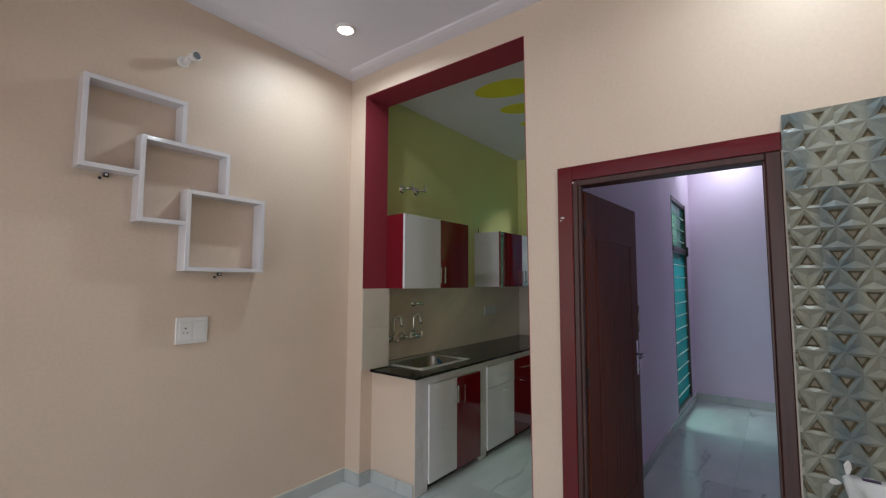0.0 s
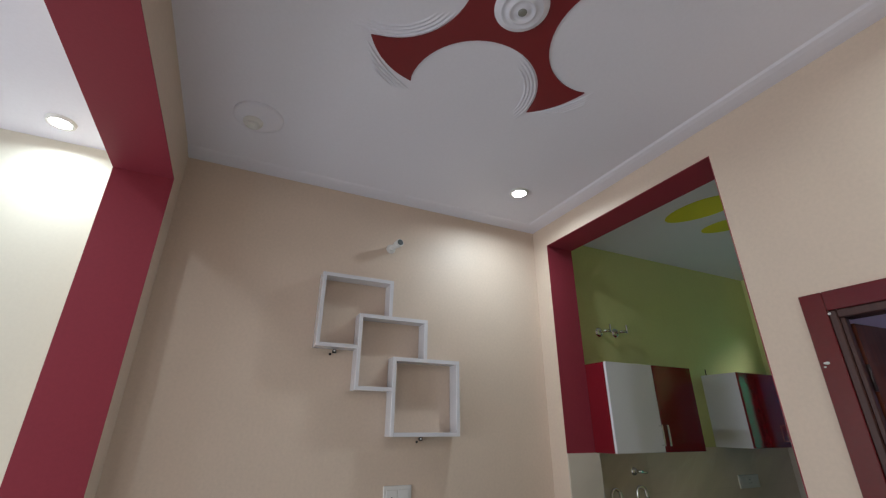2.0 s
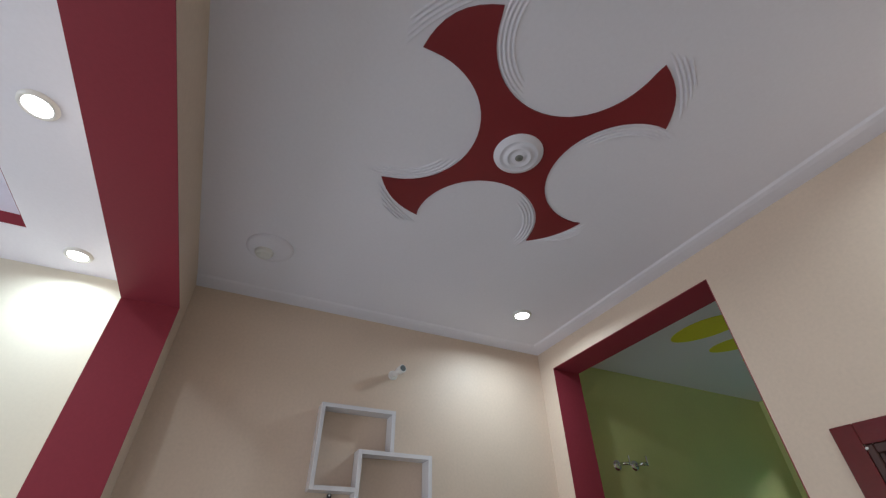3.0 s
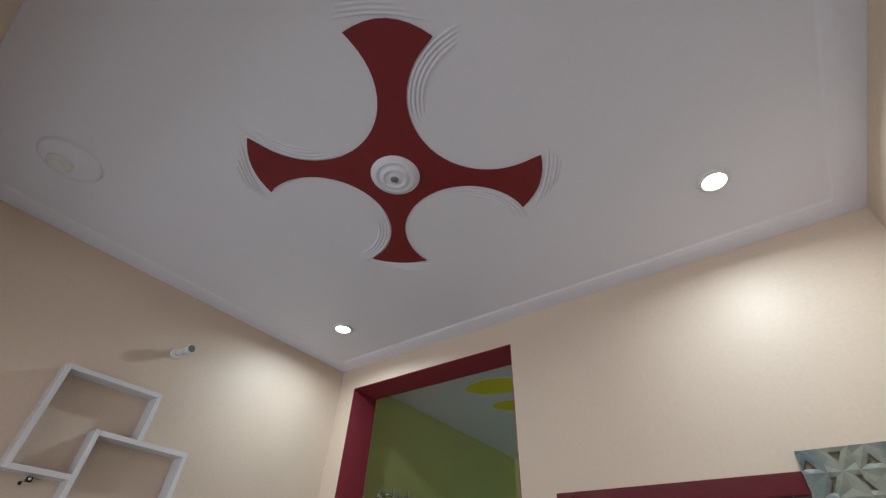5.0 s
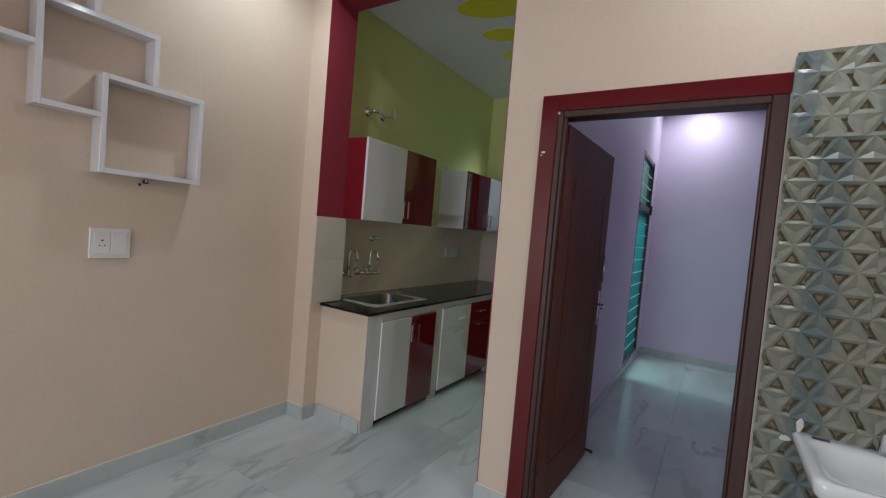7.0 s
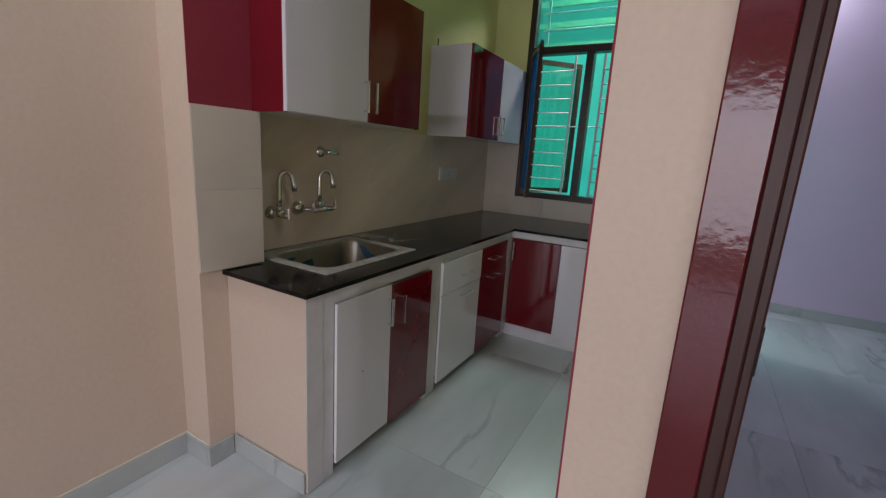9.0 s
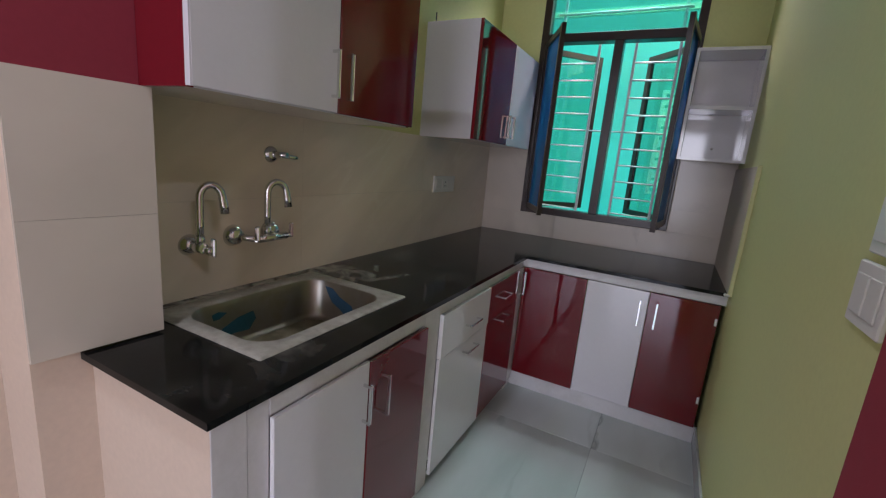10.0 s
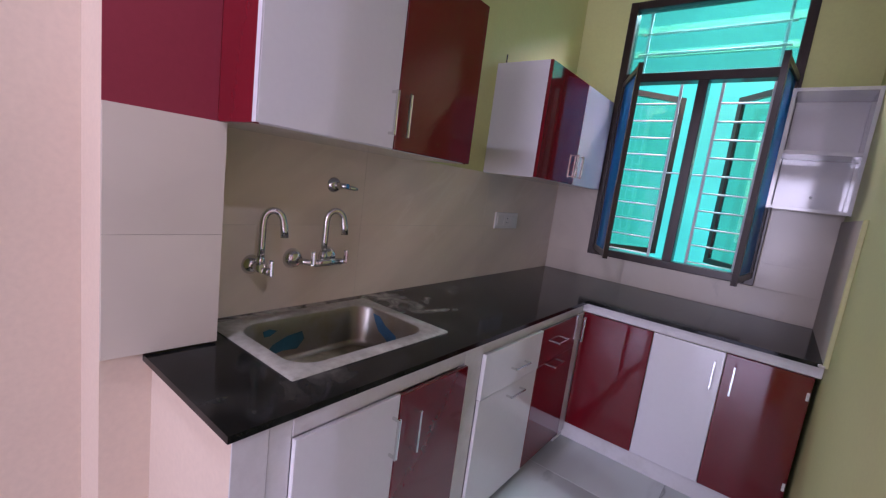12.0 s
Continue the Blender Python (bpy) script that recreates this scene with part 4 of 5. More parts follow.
part("bowl", loops([(round_rect(CX, CY, 0.184, 0.277, 0.083), CT + 0.003), (round_rect(CX, CY, 0.178, 0.271, 0.08), CT - 0.015), (round_rect(CX, CY, 0.168, 0.259, 0.08), CT - 0.135),
                    (round_rect(CX, CY, 0.164, 0.255, 0.08), CT - 0.146), (round_rect(CX, CY, 0.152, 0.243, 0.078), CT - 0.152), (round_rect(CX, CY, 0.03, 0.03, 0.029), CT - 0.158)]), STEEL, sink,
     "dirty stainless steel bowl")
part("residue", loops([(round_rect(CX, CY, 0.150, 0.241, 0.076), CT - 0.1518), (round_rect(CX, CY, 0.146, 0.237, 0.074), CT - 0.1508),
                       (round_rect(CX, CY, 0.046, 0.046, 0.044), CT - 0.1558), (round_rect(CX, CY, 0.045, 0.045, 0.043), CT - 0.1572)], close=False), RESIDUE, sink,
     "dried olive residue on the bowl's floor")
part("waste", lathe([(0, 0.002), (0.018, 0.002), (0.024, 0.006), (0.038, 0.006), (0.042, 0)], (CX, CY, CT - 0.158), "Z", 28), CHROME, sink, "round strainer waste")


def film(points, material, label):
    """A torn sheet of film lying a hair off the bowl's side."""
    bm = bmesh.new()
    vs = [bm.verts.new(p) for p in points]
    f = bm.faces.new(vs)
    r = bmesh.ops.extrude_face_region(bm, geom=[f])
    c = f.calc_center_median()
    mid_ = Vector((CX, CY, CT - 0.08))
    d = (mid_ - c).normalized() * 0.0006
    bmesh.ops.translate(bm, verts=[g for g in r["geom"] if isinstance(g, bmesh.types.BMVert)], vec=d)
    return part("film", bm, material, sink, label)




def on_back(y, dz):
    """A spot on the bowl's long side by the wall, dz below the worktop."""
    return (CX - (0.178 + (dz - 0.015) * -0.087) + 0.0012, y, CT - dz)


def on_end(x, dz):
    """A spot on the bowl's far end."""
    return (x, CY + 0.271 + (dz - 0.015) * -0.104 - 0.0012, CT - dz)


film([on_end(x, d) for x, d in ((0.185, 0.016), (0.225, 0.018), (0.265, 0.045), (0.33, 0.068), (0.355, 0.12), (0.32, 0.125), (0.275, 0.095), (0.23, 0.075), (0.205, 0.045))],
     BLUE_FILM, "torn blue protective film")
film([on_back(y, d) for y, d in ((0.47, 0.125), (0.50, 0.085), (0.56, 0.062), (0.62, 0.055), (0.63, 0.085), (0.60, 0.118), (0.54, 0.113))], TEAL_FILM, "torn dark teal protective film")
film([on_back(y, d) for y, d in ((0.465, 0.03), (0.49, 0.025), (0.52, 0.035), (0.49, 0.05), (0.47, 0.05))], TEAL_FILM, "torn dark teal protective film")

# ---- taps ----


def swan_spout(y, z, t, high=0.162, reach=0.029):
    """A pipe that rises from the body and bends over towards the sink."""
    pts = [(0.06, y, z + 0.005), (0.062, y, z + 0.08), (0.064, y, z + high)]
    for i in range(1, 11):
        b = math.pi * i / 10 * 0.93
        pts.append((0.064 + 0.014 * (1 - math.cos(b)), y + reach * (1 - math.cos(b)), z + high + 0.042 * math.sin(b)))
    pts += [(0.095, y + reach * 2 + 0.003, z + high - 0.02), (0.098, y + reach * 2 + 0.005, z + high - 0.05)]
    n = len(pts)
    part("spout", tube(pts, [0.0122] * (n - 2) + [0.014, 0.014], 12), CHROME, t, "curved chrome swan-neck spout")


def swan_tap(y, z, label):
    t = thing("swan_neck_tap", (0, y, z), label, "tap", "wall mounted taps")
    part("flange", lathe([(0.0, 0.03), (0.016, 0.03), (0.026, 0.018), (0.034, 0.006), (0.036, 0.0)], (-0.001, y - 0.001, z), "X", 28), CHROME, t)
    part("body", tube([(0.0, y, z), (0.05, y, z), (0.08, y, z + 0.001)], [0.016, 0.018, 0.017], 14), CHROME, t)
    swan_spout(y, z, t)
    part("collar", tube([(0.06, y, z + 0.01), (0.061, y, z + 0.04)], 0.0145, 14), CHROME, t)
    part("valve", tube([(0.06, y + 0.003, z - 0.004), (0.09, y + 0.014, z - 0.008), (0.098, y + 0.02, z - 0.008)], [0.015, 0.015, 0.012], 12), CHROME, t)
    part("lever", box((0.088, y + 0.014, z - 0.026), (0.108, y + 0.026, z + 0.034), 0.004), CHROME, t, "flat chrome lever")
    return t


def sink_mixer(y, z, label):
    """A wall mixer: one wide flange, a bar with a lever at each end, and a swan neck."""
    t = thing("sink_mixer", (0, y, z), label, "tap", "wall mounted taps")
    part("flange", lathe([(0.0, 0.034), (0.02, 0.034), (0.033, 0.02), (0.038, 0.006), (0.04, 0.0)], (-0.001, y - 0.098, z + 0.002), "X", 28), CHROME, t)
    part("flange", lathe([(0.0, 0.034), (0.02, 0.034), (0.033, 0.02), (0.038, 0.006), (0.04, 0.0)], (-0.001, y + 0.06, z + 0.004), "X", 28), CHROME, t)
    part("inlet", tube([(0.02, y - 0.098, z), (0.06, y - 0.06, z - 0.006), (0.07, y - 0.03, z - 0.006)], [0.014, 0.012, 0.012], 12), CHROME, t)
    part("bar", tube([(0.066, y - 0.045, z - 0.008), (0.066, y + 0.085, z - 0.008)], 0.015, 14), CHROME, t)
    for dy in (-0.055, 0.10):
        part("spindle", tube([(0.066, y + dy * 0.8, z - 0.008), (0.074, y + dy, z - 0.006)], 0.010, 10), CHROME, t)
        part("lever", box((0.066, y + dy - 0.006, z - 0.014), (0.086, y + dy + 0.006, z + 0.042), 0.004), CHROME, t, "flat chrome lever")
    swan_spout(y, z, t, 0.158, 0.03)
    part("collar", tube([(0.061, y, z + 0.0), (0.061, y, z + 0.035)], 0.0145, 14), CHROME, t)
    return t


swan_tap(0.473, 1.045, "chrome wall-mounted swan-neck tap above the sink")
sink_mixer(0.732, 1.056, "chrome wall-mounted sink mixer with two levers")


def angle_valve(y, z, label, lever_up=True, r=0.042):
    t = thing("angle_valve", (0, y, z), label, "valve", "chrome angle valves")
    part("flange", lathe([(0.0, 0.018), (r * 0.5, 0.018), (r * 0.85, 0.01), (r, 0.0)], (-0.011 if z > 1.6 else -0.001, y, z), "X", 28), CHROME, t)
    part("spindle", tube([(0.0, y, z), (0.04, y + 0.004, z), (0.075, y + 0.01, z + 0.002)], [0.014, 0.013, 0.010], 12), CHROME, t)
    if lever_up:
        part("lever", box((0.066, y + 0.042, z - 0.016), (0.084, y + 0.056, z + 0.062), 0.005), CHROME, t)
        part("arm", tube([(0.055, y, z), (0.072, y + 0.045, z + 0.002)], 0.013, 10), CHROME, t)
    else:
        part("nozzle", tube([(0.05, y, z), (0.07, y + 0.045, z - 0.005), (0.075, y + 0.06, z - 0.006)], [0.011, 0.009, 0.006], 10), CHROME, t)
    return t


angle_valve(0.80, 1.352, "round chrome wall valve high on beige tiles", False, 0.032)
angle_valve(0.641, 2.438, "chrome angle valve on lime wall with lever up", True)
angle_valve(0.834, 2.449, "chrome angle valve on lime wall above the cabinet", True)

# ---- wall cabinets ----


def wall_cabinet(y0, y1, z0, z1, x1, split, left_mat, right_mat, side_mat, label, hy):
    t = thing("wall_cabinet", (0, (y0 + y1) / 2, z0), label, "wall cabinet", "kitchen wall cabinets")
    xb = x1 - 0.019
    part("side_panel", box((-0.01, y0, z0), (xb, y0 + 0.018, z1), 0.001), side_mat, t)
    part("side_panel", box((-0.01, y1 - 0.018, z0), (xb, y1, z1), 0.001), side_mat, t)
    part("top_panel", box((-0.01, y0 + 0.018, z1 - 0.018), (xb, y1 - 0.018, z1)), side_mat, t)
    part("bottom_panel", box((-0.01, y0 + 0.018, z0), (xb, y1 - 0.018, z0 + 0.018)), LAM_WHITE, t)
    part("back_panel", box((-0.01, y0 + 0.018, z0 + 0.018), (-0.002, y1 - 0.018, z1 - 0.018)), LAM_WHITE, t)
    d1 = part("door", box((xb + 0.002, y0 + 0.001, z0 + 0.002), (x1, split - 0.002, z1 - 0.001), 0.002), left_mat, t)
    d2 = part("door", box((xb + 0.002, split + 0.002, z0 + 0.002), (x1, y1 - 0.001, z1 - 0.001), 0.002), right_mat, t)
    for d, y in ((d1, hy[0]), (d2, hy[1])):
        bar_handle((x1, y, z0 + 0.05), (x1, y, z0 + 0.18), (0.026, 0, 0), d)
    return t


SIDE_RED = mat("red_side_laminate", (0.17, 0.009, 0.015), 0.14, vary=0.04, bump=0.0, coat=0.4)
c1 = wall_cabinet(0.259, 1.176, 1.503, 2.12, 0.383, 0.735, LAM_WHITE, LAM_RED, SIDE_RED, "wall cabinet with glossy white and dark red doors", (0.705, 0.768))
part("edge_band", box((0.364, 0.2565, 1.505), (0.383, 0.2595, 2.119), 0.0008), LAM_WHITE, c1, "white door edge")
c2 = wall_cabinet(1.875, 2.90, 1.51, 2.132, 0.338, 2.40, LAM_RED, LAM_WHITE, LAM_WHITE, "wall cabinet with mirror-glossy red and white doors", (2.36, 2.44))
part("edge_band", box((0.320, 1.8725, 1.512), (0.338, 1.8755, 2.131), 0.0008), SIDE_RED, c2, "red door edge")
part("rod", tube([(0.02, 1.915, 2.13), (0.02, 1.915, 2.19)], 0.004, 8), BLACK, c2, "bent wire stub")

# open corner shelf
oshelf = thing("open_shelf", (1.52, 2.82, 1.503), "white open two-tier wall shelf beside the window", "shelf")
X0, X1, Y0, Z0, Z1 = 1.342, 1.696, 2.684, 1.512, 2.150
for lo, hi in (((X0, Y0, Z0), (X0 + 0.018, 2.96, Z1)), ((X1 - 0.018, Y0, Z0), (X1, 2.96, Z1)), ((X0 + 0.018, Y0, Z1 - 0.018), (X1 - 0.018, 2.96, Z1)),
               ((X0 + 0.018, Y0, Z0), (X1 - 0.018, 2.96, Z0 + 0.018)), ((X0 + 0.018, Y0 + 0.004, 1.808), (X1 - 0.018, 2.95, 1.826)), ((X0 + 0.018, 2.945, Z0 + 0.018), (X1 - 0.018, 2.955, 1.808)),
               ((X0 + 0.018, 2.945, 1.826), (X1 - 0.018, 2.955, Z1 - 0.018))):
    part("board", box(lo, hi, 0.0012), LAM_WHITE, oshelf)
part("screw_cap", lathe([(0, 0.004), (0.006, 0.003), (0.008, 0)], (1.53, 2.945, 1.60), "-Y", 14), CHROME, oshelf)
for hx in (1.44, 1.62):
    part("hook", box((hx - 0.006, 2.94, Z1), (hx + 0.006, 2.955, Z1 + 0.025), 0.002), CHROME, oshelf, "small steel hanger")

# ---- kitchen window ----
win = thing("window_1", (0.845, 3.0, WZ0), "dark brown steel window with teal glass and shutters open", "window", kind="structure")
FW, FY0, FY1, TZ = 0.052, 2.945, 3.04, 2.31
MX = 0.864
fr = boxes([((WX0, FY0, WZ0), (WX0 + FW, FY1, WZ1)), ((WX1 - FW, FY0, WZ0), (WX1, FY1, WZ1)), ((WX0 + FW, FY0, WZ1 - FW), (WX1 - FW, FY1, WZ1)),
            ((WX0 + FW, FY0, WZ0), (WX1 - FW, FY1, WZ0 + FW)), ((WX0 + FW, FY0, TZ - 0.03), (WX1 - FW, FY1, TZ + 0.03)), ((MX - 0.03, FY0, WZ0 + FW), (MX + 0.03, FY1, TZ - 0.03))], 0.003)
part("window_frame", fr, BROWN_STEEL, win)
pane = part("pane", box((WX0 + FW, 2.985, TZ + 0.03), (WX1 - FW, 2.99, WZ1 - FW)), MILKY_TEAL, win, "teal transom pane")
pane.visible_shadow = False
# white bar grille behind the frame
gr = thing("window_grille", (0.845, 3.06, WZ0), "white painted steel bar grille behind the window", "grille")
for gx0, gx1 in ((0.385, 0.72), (0.965, 1.24)):
    for k in range(10):
        z = 1.10 + k * 0.1175
        part("bar", tube([(gx0, 3.062, z), (gx1, 3.062, z)], 0.0062, 6), GRILLE, gr)
    for x in (gx0, gx1):
        part("upright", box((x - 0.009, 3.056, WZ0 + 0.01), (x + 0.009, 3.068, TZ), 0.001), GRILLE, gr)
part("bar", tube([(0.72, 3.062, 1.6875), (0.965, 3.062, 1.6875)], 0.0062, 6), GRILLE, gr)
for z in (2.497, 2.636):
    part("bar", tube([(0.395, 3.062, z), (1.275, 3.062, z)], 0.009, 6), GRILLE, gr)
for x in (0.444, 1.236):
    part("upright", box((x - 0.010, 3.056, TZ), (x + 0.010, 3.068, WZ1 - 0.01), 0.001), GRILLE, gr)


def shutter(name, hinge, free, z0, z1, label, glass_m, parent=None, bar=0.036, over=0.0):
    """A framed window leaf standing open, from its hinge to its free edge in plan."""
    h, f = Vector((*hinge, 0)), Vector((*free, 0))
    d = (f - h)
    w = d.length
    d.normalize()
    n = Vector((-d.y, d.x, 0)) * 0.014
    t = thing(name, (hinge[0], hinge[1], z0), label, "window shutter", "window shutters")

    def slab(u0, u1, a, b, k=1.0):
        bm = bmesh.new()
        vs = []
        for zz in (a, b):
            for u, s in ((u0, -k), (u1, -k), (u1, k), (u0, k)):
                p = h + d * u + n * s
                vs.append(bm.verts.new((p.x, p.y, zz)))
        for q in ((3, 2, 1, 0), (4, 5, 6, 7), (0, 1, 5, 4), (1, 2, 6, 5), (2, 3, 7, 6), (3, 0, 4, 7)):
            bm.faces.new([vs[i] for i in q])
        return bm
    part("stile", slab(0, bar, z0, z1), BROWN_STEEL, t)
    part("stile", slab(w - bar, w, z0 - over, z1 + over), BROWN_STEEL, t)
    part("rail", slab(bar, w - bar, z0, z0 + bar), BROWN_STEEL, t)
    part("rail", slab(bar, w - bar, z1 - bar, z1), BROWN_STEEL, t)
    g = part("pane", slab(bar, w - bar, z0 + bar, z1 - bar, 0.15), glass_m, t)
    g.visible_shadow = False
    return t


shutter("window_shutter", (0.375, 2.938), (0.585, 2.53), WZ0 + 0.045, TZ - 0.035, "inner brown shutter with dark blue pane standing open", BLUE_MESH, over=0.012)
shutter("window_shutter", (1.338, 2.938), (1.29, 2.50), WZ0 + 0.045, TZ - 0.035, "inner brown shutter with dark blue pane standing open", BLUE_MESH, over=0.015)
shutter("window_shutter", (0.375, 3.09), (0.685, 3.42), WZ0 + 0.045, TZ - 0.035, "outer brown casement with teal glass swung outwards", TEAL_GLASS, bar=0.04)
shutter("window_shutter", (1.335, 3.09), (1.035, 3.44), WZ0 + 0.045, TZ - 0.035, "outer brown casement with teal glass swung outwards", TEAL_GLASS, bar=0.04)
# louvred vent and pipes in the light well, seen through the window
vent = thing("well_window", (1.26, 4.97, 1.2), "small pale louvred window across the light well", "window")
part("frame", boxes([((1.08, 4.95, 1.2), (1.12, 5.0, 2.3)), ((1.40, 4.95, 1.2), (1.44, 5.0, 2.3)), ((1.12, 4.95, 2.26), (1.40, 5.0, 2.3)), ((1.12, 4.95, 1.2), (1.40, 5.0, 1.24))], 0.003), GRILLE, vent)
for k in range(9):
    part("louvre", box((1.12, 4.96, 1.27 + 0.11 * k), (1.40, 4.985, 1.35 + 0.11 * k), 0.003), PLASTIC, vent)
LOUVRE = mat("teal_louvre", (0.16, 0.42, 0.39), 0.4)
beam_l = thing("well_louvre", (0.7, 4.215, 2.62), "pale horizontal fibreglass louvres in the light well", "louvre")
for k in range(4):
    part("slat", box((-0.3, 4.2, 2.62 + 0.22 * k), (1.7, 4.23, 2.68 + 0.22 * k), 0.004), LOUVRE, beam_l)

# ---- bedroom window ----
bw = thing("window_2", (1.80, 3.58, BZ0), "tall teal glass bedroom window with white bars and brown frame", "window", kind="structure")
part("window_frame", boxes([((1.76, BY0, BZ0), (1.853, BY0 + 0.03, BZ1)), ((1.76, BY1 - 0.05, BZ0), (1.862, BY1, BZ1)), ((1.76, BY0 + 0.03, BZ1 - 0.05), (1.855, BY1 - 0.05, BZ1)),
                            ((1.76, BY0 + 0.03, BZ0), (1.855, BY1 - 0.05, BZ0 + 0.04)), ((1.76, BY0 + 0.03, 1.93), (1.86, BY1 - 0.05, 1.99))], 0.003), BROWN_STEEL, bw)
part("pane", box((1.828, BY0 + 0.03, BZ0 + 0.04), (1.832, BY1 - 0.05, 1.93)), FROST_TEAL, bw, "teal pane").visible_shadow = False
part("pane", box((1.828, BY0 + 0.03, 1.99), (1.832, BY1 - 0.05, BZ1 - 0.05)), MILKY_TEAL, bw, "milky pale pane")
for k in range(15):
    z = BZ0 + 0.15 + 0.15 * k
    part("bar", box((1.838, BY0 + 0.03, z), (1.845, BY1 - 0.05, z + 0.010), 0.001), GRILLE, bw)
part("catch", box((1.855, BY1 - 0.06, 1.90), (1.885, BY1 - 0.03, 2.02), 0.004), BROWN_STEEL, bw)

# ---- washbasin ----
basin = thing("washbasin", (3.19, -0.2, 0.83), "white ceramic wall-hung washbasin below relief tiles", "washbasin")
bx0, bx1, by0, by1, bz = 2.92, 3.42, -0.46, -0.022, 0.835
bcx, bcy, bhx, bhy = (bx0 + bx1) / 2, (by0 + by1) / 2, (bx1 - bx0) / 2, (by1 - by0) / 2
part("bowl", loops([(round_rect(bcx, bcy + 0.05, 0.10, 0.12, 0.08), bz - 0.19), (round_rect(bcx, bcy + 0.02, bhx - 0.06, bhy - 0.05, 0.10), bz - 0.13), (round_rect(bcx, bcy, bhx - 0.008, bhy - 0.004, 0.035), bz - 0.05),
                    (round_rect(bcx, bcy, bhx, bhy, 0.03), bz - 0.008), (round_rect(bcx, bcy, bhx - 0.008, bhy - 0.008, 0.03), bz), (round_rect(bcx, bcy - 0.03, bhx - 0.045, bhy - 0.065, 0.09), bz - 0.004),
                    (round_rect(bcx, bcy - 0.03, bhx - 0.07, bhy - 0.085, 0.09), bz - 0.07), (round_rect(bcx, bcy - 0.02, 0.1, 0.08, 0.07), bz - 0.13)]), CERAMIC, basin)
part("label", box((2.975, -0.075, bz), (3.025, -0.05, bz + 0.001)), mat("purple_sticker", (0.07, 0.03, 0.09), 0.4), basin, "dark purple sticker")
part("mixer", tube([(bcx, -0.06, bz), (bcx, -0.06, bz + 0.07), (bcx, -0.09, bz + 0.10), (bcx, -0.16, bz + 0.09)], [0.02, 0.018, 0.014, 0.011], 14), CHROME, basin, "chrome pillar tap")
part("waste_pipe", tube([(bcx, bcy + 0.03, bz - 0.18), (bcx, bcy + 0.03, 0.45), (bcx, -0.02, 0.42)], 0.018, 12), PLASTIC, basin)

# ---- relief tile panel ----
A = 0.0938
ROWH = A * math.sqrt(3) / 2
TW, TH = A * 3, ROWH * 4


def relief_zone(x0, x1, shift, pits_up, size=1.0):
    """A strip of ridged triangles on a triangular lattice; those that point one way are sunk pits."""
    bm = bmesh.new()
    cache = {}

    def v(x, z, h):
        k = (round(x, 4), round(z, 4), round(h, 4))
        if k not in cache:
            cache[k] = bm.verts.new((x, -h, z))
        return cache[k]
    for r in range(-1, 5):
        for c in range(-2, 5):
            ox = c * A + ((r + shift) % 2) * A / 2
            for up, tri in ((True, [(ox, r * ROWH), (ox + A, r * ROWH), (ox + A / 2, (r + 1) * ROWH)]),
                            (False, [(ox + A, r * ROWH), (ox + A * 1.5, (r + 1) * ROWH), (ox + A / 2, (r + 1) * ROWH)])):
                gx, gz = sum(p[0] for p in tri) / 3, sum(p[1] for p in tri) / 3
                pit = up == pits_up
                inn = [(gx + (p[0] - gx) * 0.56 * size, gz + (p[1] - gz) * 0.56 * size) for p in tri]
                low = [(gx + (p[0] - gx) * 0.30 * size, gz + (p[1] - gz) * 0.30 * size) for p in tri]
                for i in range(3):
                    k = (i + 1) % 3
                    m = ((tri[i][0] + tri[k][0]) / 2, (tri[i][1] + tri[k][1]) / 2)
                    V1, V2, M = v(*tri[i], 0.0135), v(*tri[k], 0.0135), v(*m, 0.0195)
                    if not pit:
                        C = v(gx, gz, 0.007)
                        bm.faces.new((V1, M, C))
                        bm.faces.new((M, V2, C))
                        continue
                    I1, I2 = v(*inn[i], 0.0095), v(*inn[k], 0.0095)
                    L1, L2 = v(*low[i], -0.009), v(*low[k], -0.009)
                    for q in ((V1, M, I1), (M, I2, I1), (M, V2, I2)):
                        bm.faces.new(q)
                    bm.faces.new((I1, I2, L2, L1)).material_index = 1
                if pit:
                    bm.faces.new([v(*p, -0.009) for p in low]).material_index = 1
    for co, no in (((x0, 0, 0), (-1, 0, 0)), ((x1, 0, 0), (1, 0, 0)), ((0, 0, 0.0002), (0, 0, -1)), ((0, 0, TH - 0.0002), (0, 0, 1))):
        bmesh.ops.bisect_plane(bm, geom=bm.verts[:] + bm.edges[:] + bm.faces[:], plane_co=co, plane_no=no, clear_outer=True)
    r = bmesh.ops.extrude_edge_only(bm, edges=[e for e in bm.edges if e.is_boundary])
    for g_ in r["geom"]:
        if isinstance(g_, bmesh.types.BMVert):
            g_.co.y = 0.016
    bmesh.ops.recalc_face_normals(bm, faces=bm.faces)
    me = bpy.data.meshes.new("relief_zone")
    bm.to_mesh(me)
    bm.free()
    return me


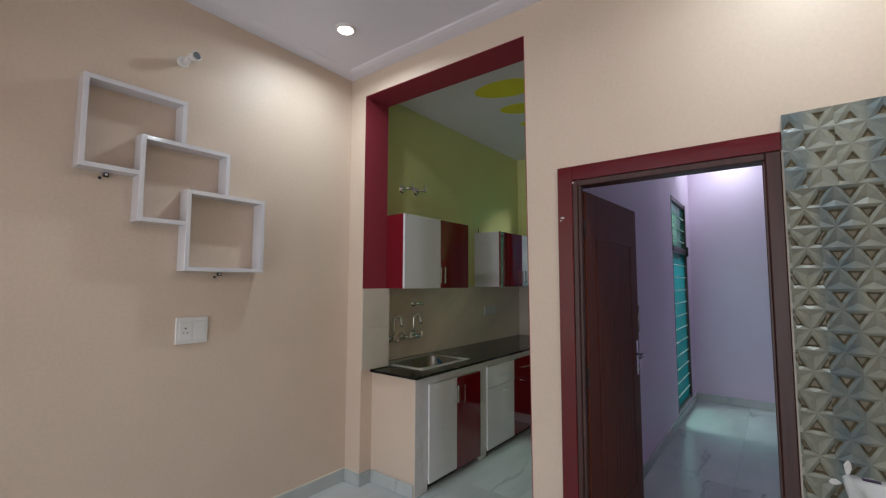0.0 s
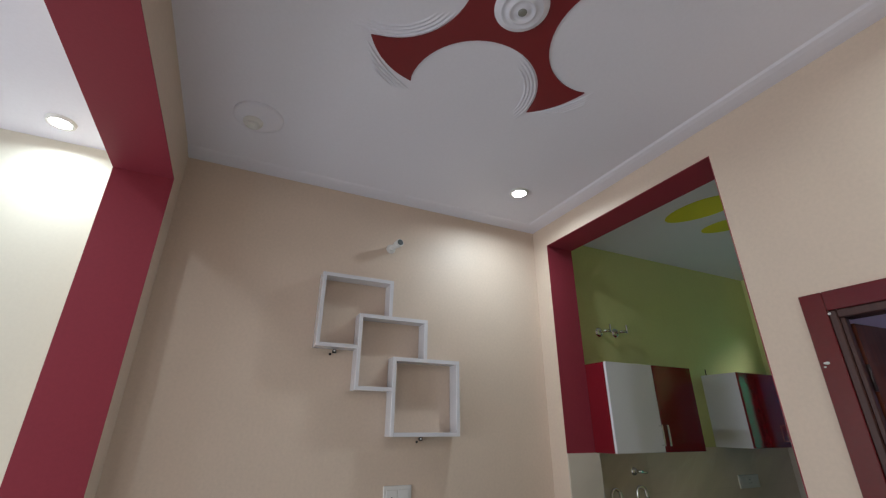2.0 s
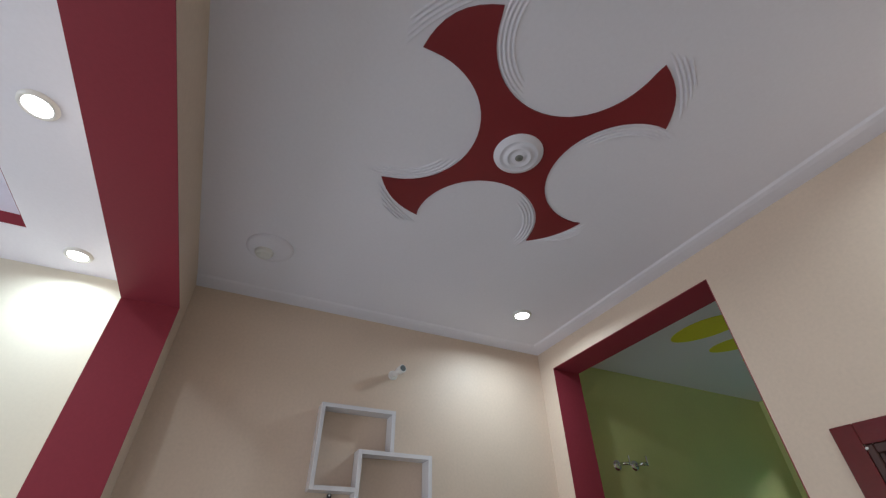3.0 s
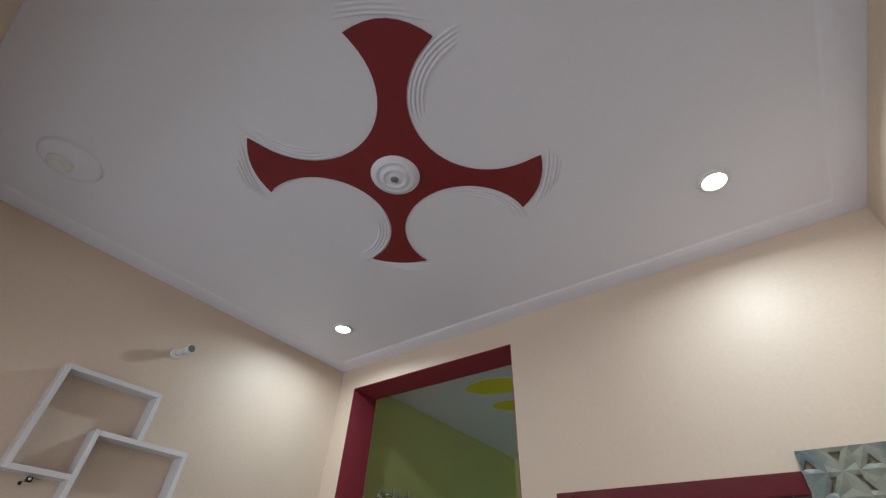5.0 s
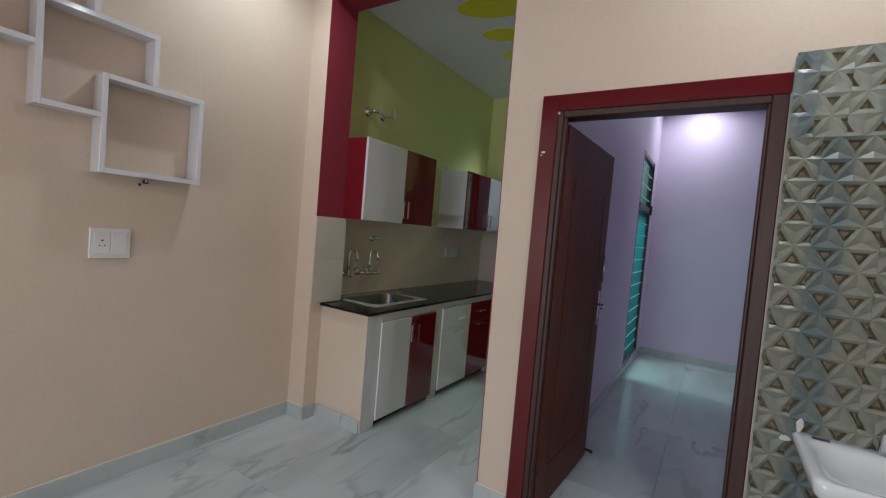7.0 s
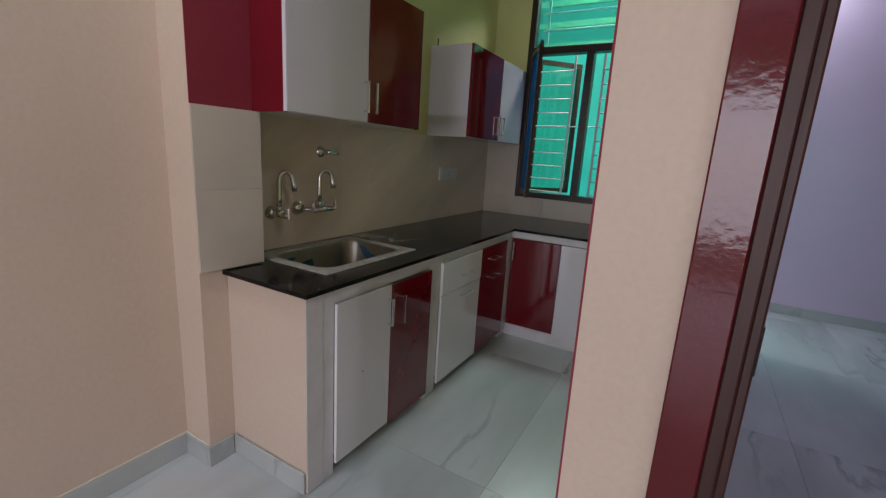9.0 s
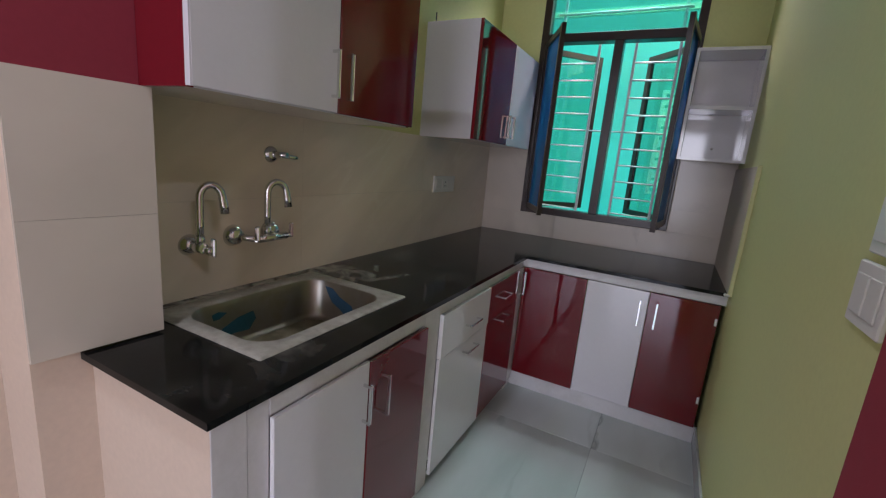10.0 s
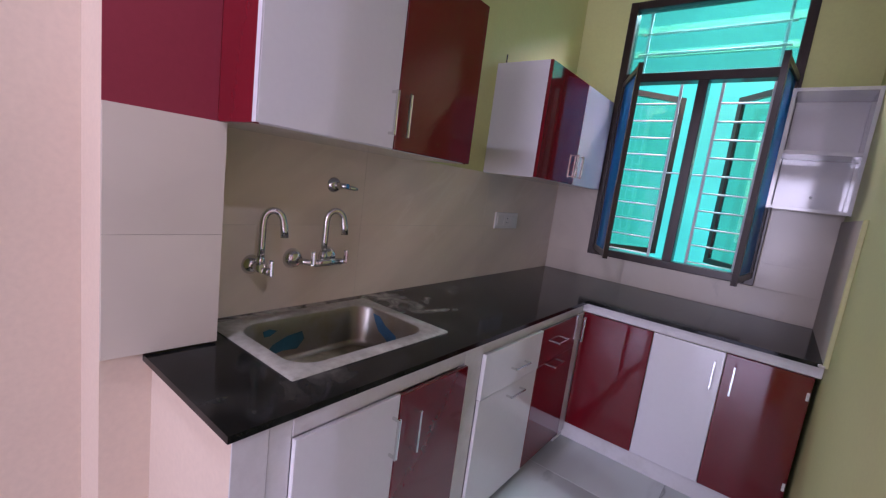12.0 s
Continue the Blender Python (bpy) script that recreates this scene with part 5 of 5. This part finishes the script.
def relief_mesh(lo=0.0, hi=TW, bottom=0.0, size=1.0):
    """One relief tile: a strip of upward pits beside a double strip of downward ones, cut to size."""
    bm = bmesh.new()
    for me in (relief_zone(0.0002, A, 0, True, size), relief_zone(A, TW - 0.0002, 1, False, size)):
        bm.from_mesh(me)
        bpy.data.meshes.remove(me)
    for co, no, use in (((lo, 0, 0), (-1, 0, 0), lo > 0), ((hi, 0, 0), (1, 0, 0), hi < TW), ((0, 0, bottom), (0, 0, -1), bottom > 0)):
        if use:
            bmesh.ops.bisect_plane(bm, geom=bm.verts[:] + bm.edges[:] + bm.faces[:], plane_co=co, plane_no=no, clear_outer=True)
    me = bpy.data.meshes.new("relief_tile")
    bm.to_mesh(me)
    bm.free()
    me.materials.append(RELIEF)
    me.materials.append(RELIEF_PIT)
    return me


PX0, PX1, PZ1 = 2.807, 3.489, 2.264
panel = structure("wall_panel", box((2.805, -0.006, 0), (PX1, 0.0, PZ1)), GROUT, "panel of grey-beige glazed relief tiles beside the door", "wall tiles")
cut = {}


def relief_tile(x, z, turned):
    lo, hi, bottom = max(0.0, PX0 - x), min(TW, PX1 - x), max(0.0, -z)
    if turned:
        lo, hi = TW - hi, TW - lo
    key = (round(lo, 3), round(hi, 3), round(bottom, 3), turned)
    if hi - lo < 0.004:
        return
    if key not in cut:
        cut[key] = relief_mesh(lo, hi, bottom, 0.8 if turned else 1.0)
    ob = new("relief_tile", cut[key])
    ob.location = (x + TW, -0.0225, z + TH) if turned else (x, -0.0225, z)
    ob.rotation_euler = (0, math.pi if turned else 0, 0)
    ob.scale = (1, 0.6 if turned else 1, 1)
    ob.parent = panel


# the top row is of shallower relief, laid the other way up and out of step
for i in range(4):
    relief_tile(2.69 + i * TW, PZ1 - TH, True)
for j in range(1, 7):
    for i in range(-1, 3):
        relief_tile(2.815 + i * TW, PZ1 - (j + 1) * TH, False)

# dabs of white putty left on the door surround and on the tiles


def dab(x, y, z, w, h, parent, label):
    pts = []
    for i in range(9):
        a = 2 * math.pi * i / 9
        q = 0.75 + 0.35 * random.random()
        pts.append((x + w * q * math.cos(a), z + h * q * math.sin(a)))
    bm = bmesh.new()
    f0 = [bm.verts.new((px, y, pz)) for px, pz in pts]
    f1 = [bm.verts.new((x + (px - x) * 0.7, y - 0.002, z + (pz - z) * 0.7)) for px, pz in pts]
    bm.faces.new(f1)
    for i in range(9):
        bm.faces.new((f0[i], f0[(i + 1) % 9], f1[(i + 1) % 9], f1[i]))
    return part("putty", bm, PUTTY, parent, label)


PUTTY = mat("white_putty", (0.62, 0.60, 0.57), 0.8, vary=0.1)
for px, pz, w, h in ((1.893, 2.106, 0.007, 0.006), (1.829, 1.915, 0.012, 0.006), (1.82, 1.90, 0.005, 0.004)):
    dab(px, -0.0125, pz, w, h, trim, "dab of white putty")
for px, pz, w, h in ((2.94, 0.86, 0.012, 0.028), (2.90, 0.80, 0.02, 0.012), (3.245, 1.86, 0.004, 0.05), (3.24, 1.76, 0.003, 0.04)):
    dab(px, -0.046, pz, w, h, None, "smear of white cement").parent = panel

# ---- backsplash tiles ----
GAP = 0.0004


def tiles_on(name, parent, u_edges, z_edges, make, material):
    for u0, u1 in zip(u_edges, u_edges[1:]):
        for z0, z1 in zip(z_edges, z_edges[1:]):
            lo, hi = make(u0 + GAP, u1 - GAP, z0 + GAP, z1 - GAP)
            part(name, box(lo, hi, 0.0006), material, parent)


ZE = [CT + 0.001, 1.187, 1.512]
bs1 = structure("backsplash_west", box((-0.011, 0.275, CT), (-0.0006, 2.958, 1.511)), JOINT, "beige veined wall tiles behind the sink", "wall tiles")
tiles_on("tile", bs1, [0.275, 0.96, 1.94, 2.95], ZE, lambda a, b, c, d: ((-0.010, a, c), (0.0, b, d)), SPLASH)
bs2 = structure("backsplash_north", boxes([((0.0, 2.9506, CT), (1.697, 2.961, WZ0)), ((0.0, 2.9506, WZ0), (WX0, 2.961, 1.511)), ((WX1, 2.9506, WZ0), (1.697, 2.961, 1.511))]), JOINT,
                "pale beige wall tiles below the window", "wall tiles")
tiles_on("tile", bs2, [0.0, WX0 - 0.004], [WZ0, 1.512], lambda a, b, c, d: ((a, 2.95, c), (b, 2.958, d)), SPLASH_LIGHT)
tiles_on("tile", bs2, [0.0, 0.6, 1.2, 1.687], [CT + 0.001, WZ0 - 0.004], lambda a, b, c, d: ((a, 2.95, c), (b, 2.958, d)), SPLASH_LIGHT)
tiles_on("tile", bs2, [WX1 + 0.004, 1.687], [WZ0, 1.187, 1.512], lambda a, b, c, d: ((a, 2.95, c), (b, 2.958, d)), SPLASH_LIGHT)
bs3 = structure("backsplash_east", box((1.6876, 2.075, CT), (1.686, 2.955, 1.483)), JOINT, "pale beige wall tiles at the counter's end", "wall tiles")
tiles_on("tile", bs3, [2.078, 2.55, 2.949], [CT + 0.001, 1.187, 1.483], lambda a, b, c, d: ((1.687, a, c), (1.696, b, d)), SPLASH_LIGHT)
part("edge_strip", box((1.680, 2.054, CT + 0.002), (1.697, 2.074, 1.486), 0.002), mat("pale_lime_edge", (0.66, 0.64, 0.33), 0.5), bs3, "pale lime painted tile edge")
part("putty", box((1.664, 2.046, CT + 0.0005), (1.688, 2.076, CT + 0.012), 0.004), PUTTY, bs3, "lump of white putty")
bs4 = structure("backsplash_jamb", box((OX0 - 0.001, 0.004, 0.87), (OX0 + 0.0084, 0.258, 1.502)), JOINT, "pale beige tiles on the opening's jamb", "wall tiles")
for z0, z1 in ((0.868, 1.19), (1.19, 1.503)):
    # bedded thicker towards the kitchen, so the face leans out
    part("tile", prism([(OX0, 0.0), (OX0 + 0.010, 0.0), (OX0 + 0.027, 0.2745), (OX0, 0.2745)], z0 + GAP, z1 - GAP), SPLASH_LIGHT, bs4)

# ---- floor tiles ----
floor_ob = bpy.data.objects["floor"]
shared = {}
TXS, TYS = 0.61, 1.22


def floor_tile(x0, x1, y0, y1):
    w, d = round(x1 - x0 - 0.0008, 4), round(y1 - y0 - 0.0008, 4)
    if (w, d) not in shared:
        bm = box((0, 0, -0.012), (w, d, 0.0), 0.0008)
        me = bpy.data.meshes.new("floor_tile")
        bm.to_mesh(me)
        bm.free()
        me.materials.append(FLOOR)
        shared[(w, d)] = me
    ob = new("floor_tile", shared[(w, d)])
    ob.location = (x0 + 0.0004, y0 + 0.0004, 0)
    ob.parent = floor_ob


xs = [0.0 + TXS * i for i in range(8)]
for i in range(7):
    y = -6.76 + (0.0 if i % 2 == 0 else 0.0)
    while y < 4.6:
        x1 = min(xs[i + 1], 4.1)
        floor_tile(xs[i], x1, y, min(y + TYS, 4.62))
        y += TYS
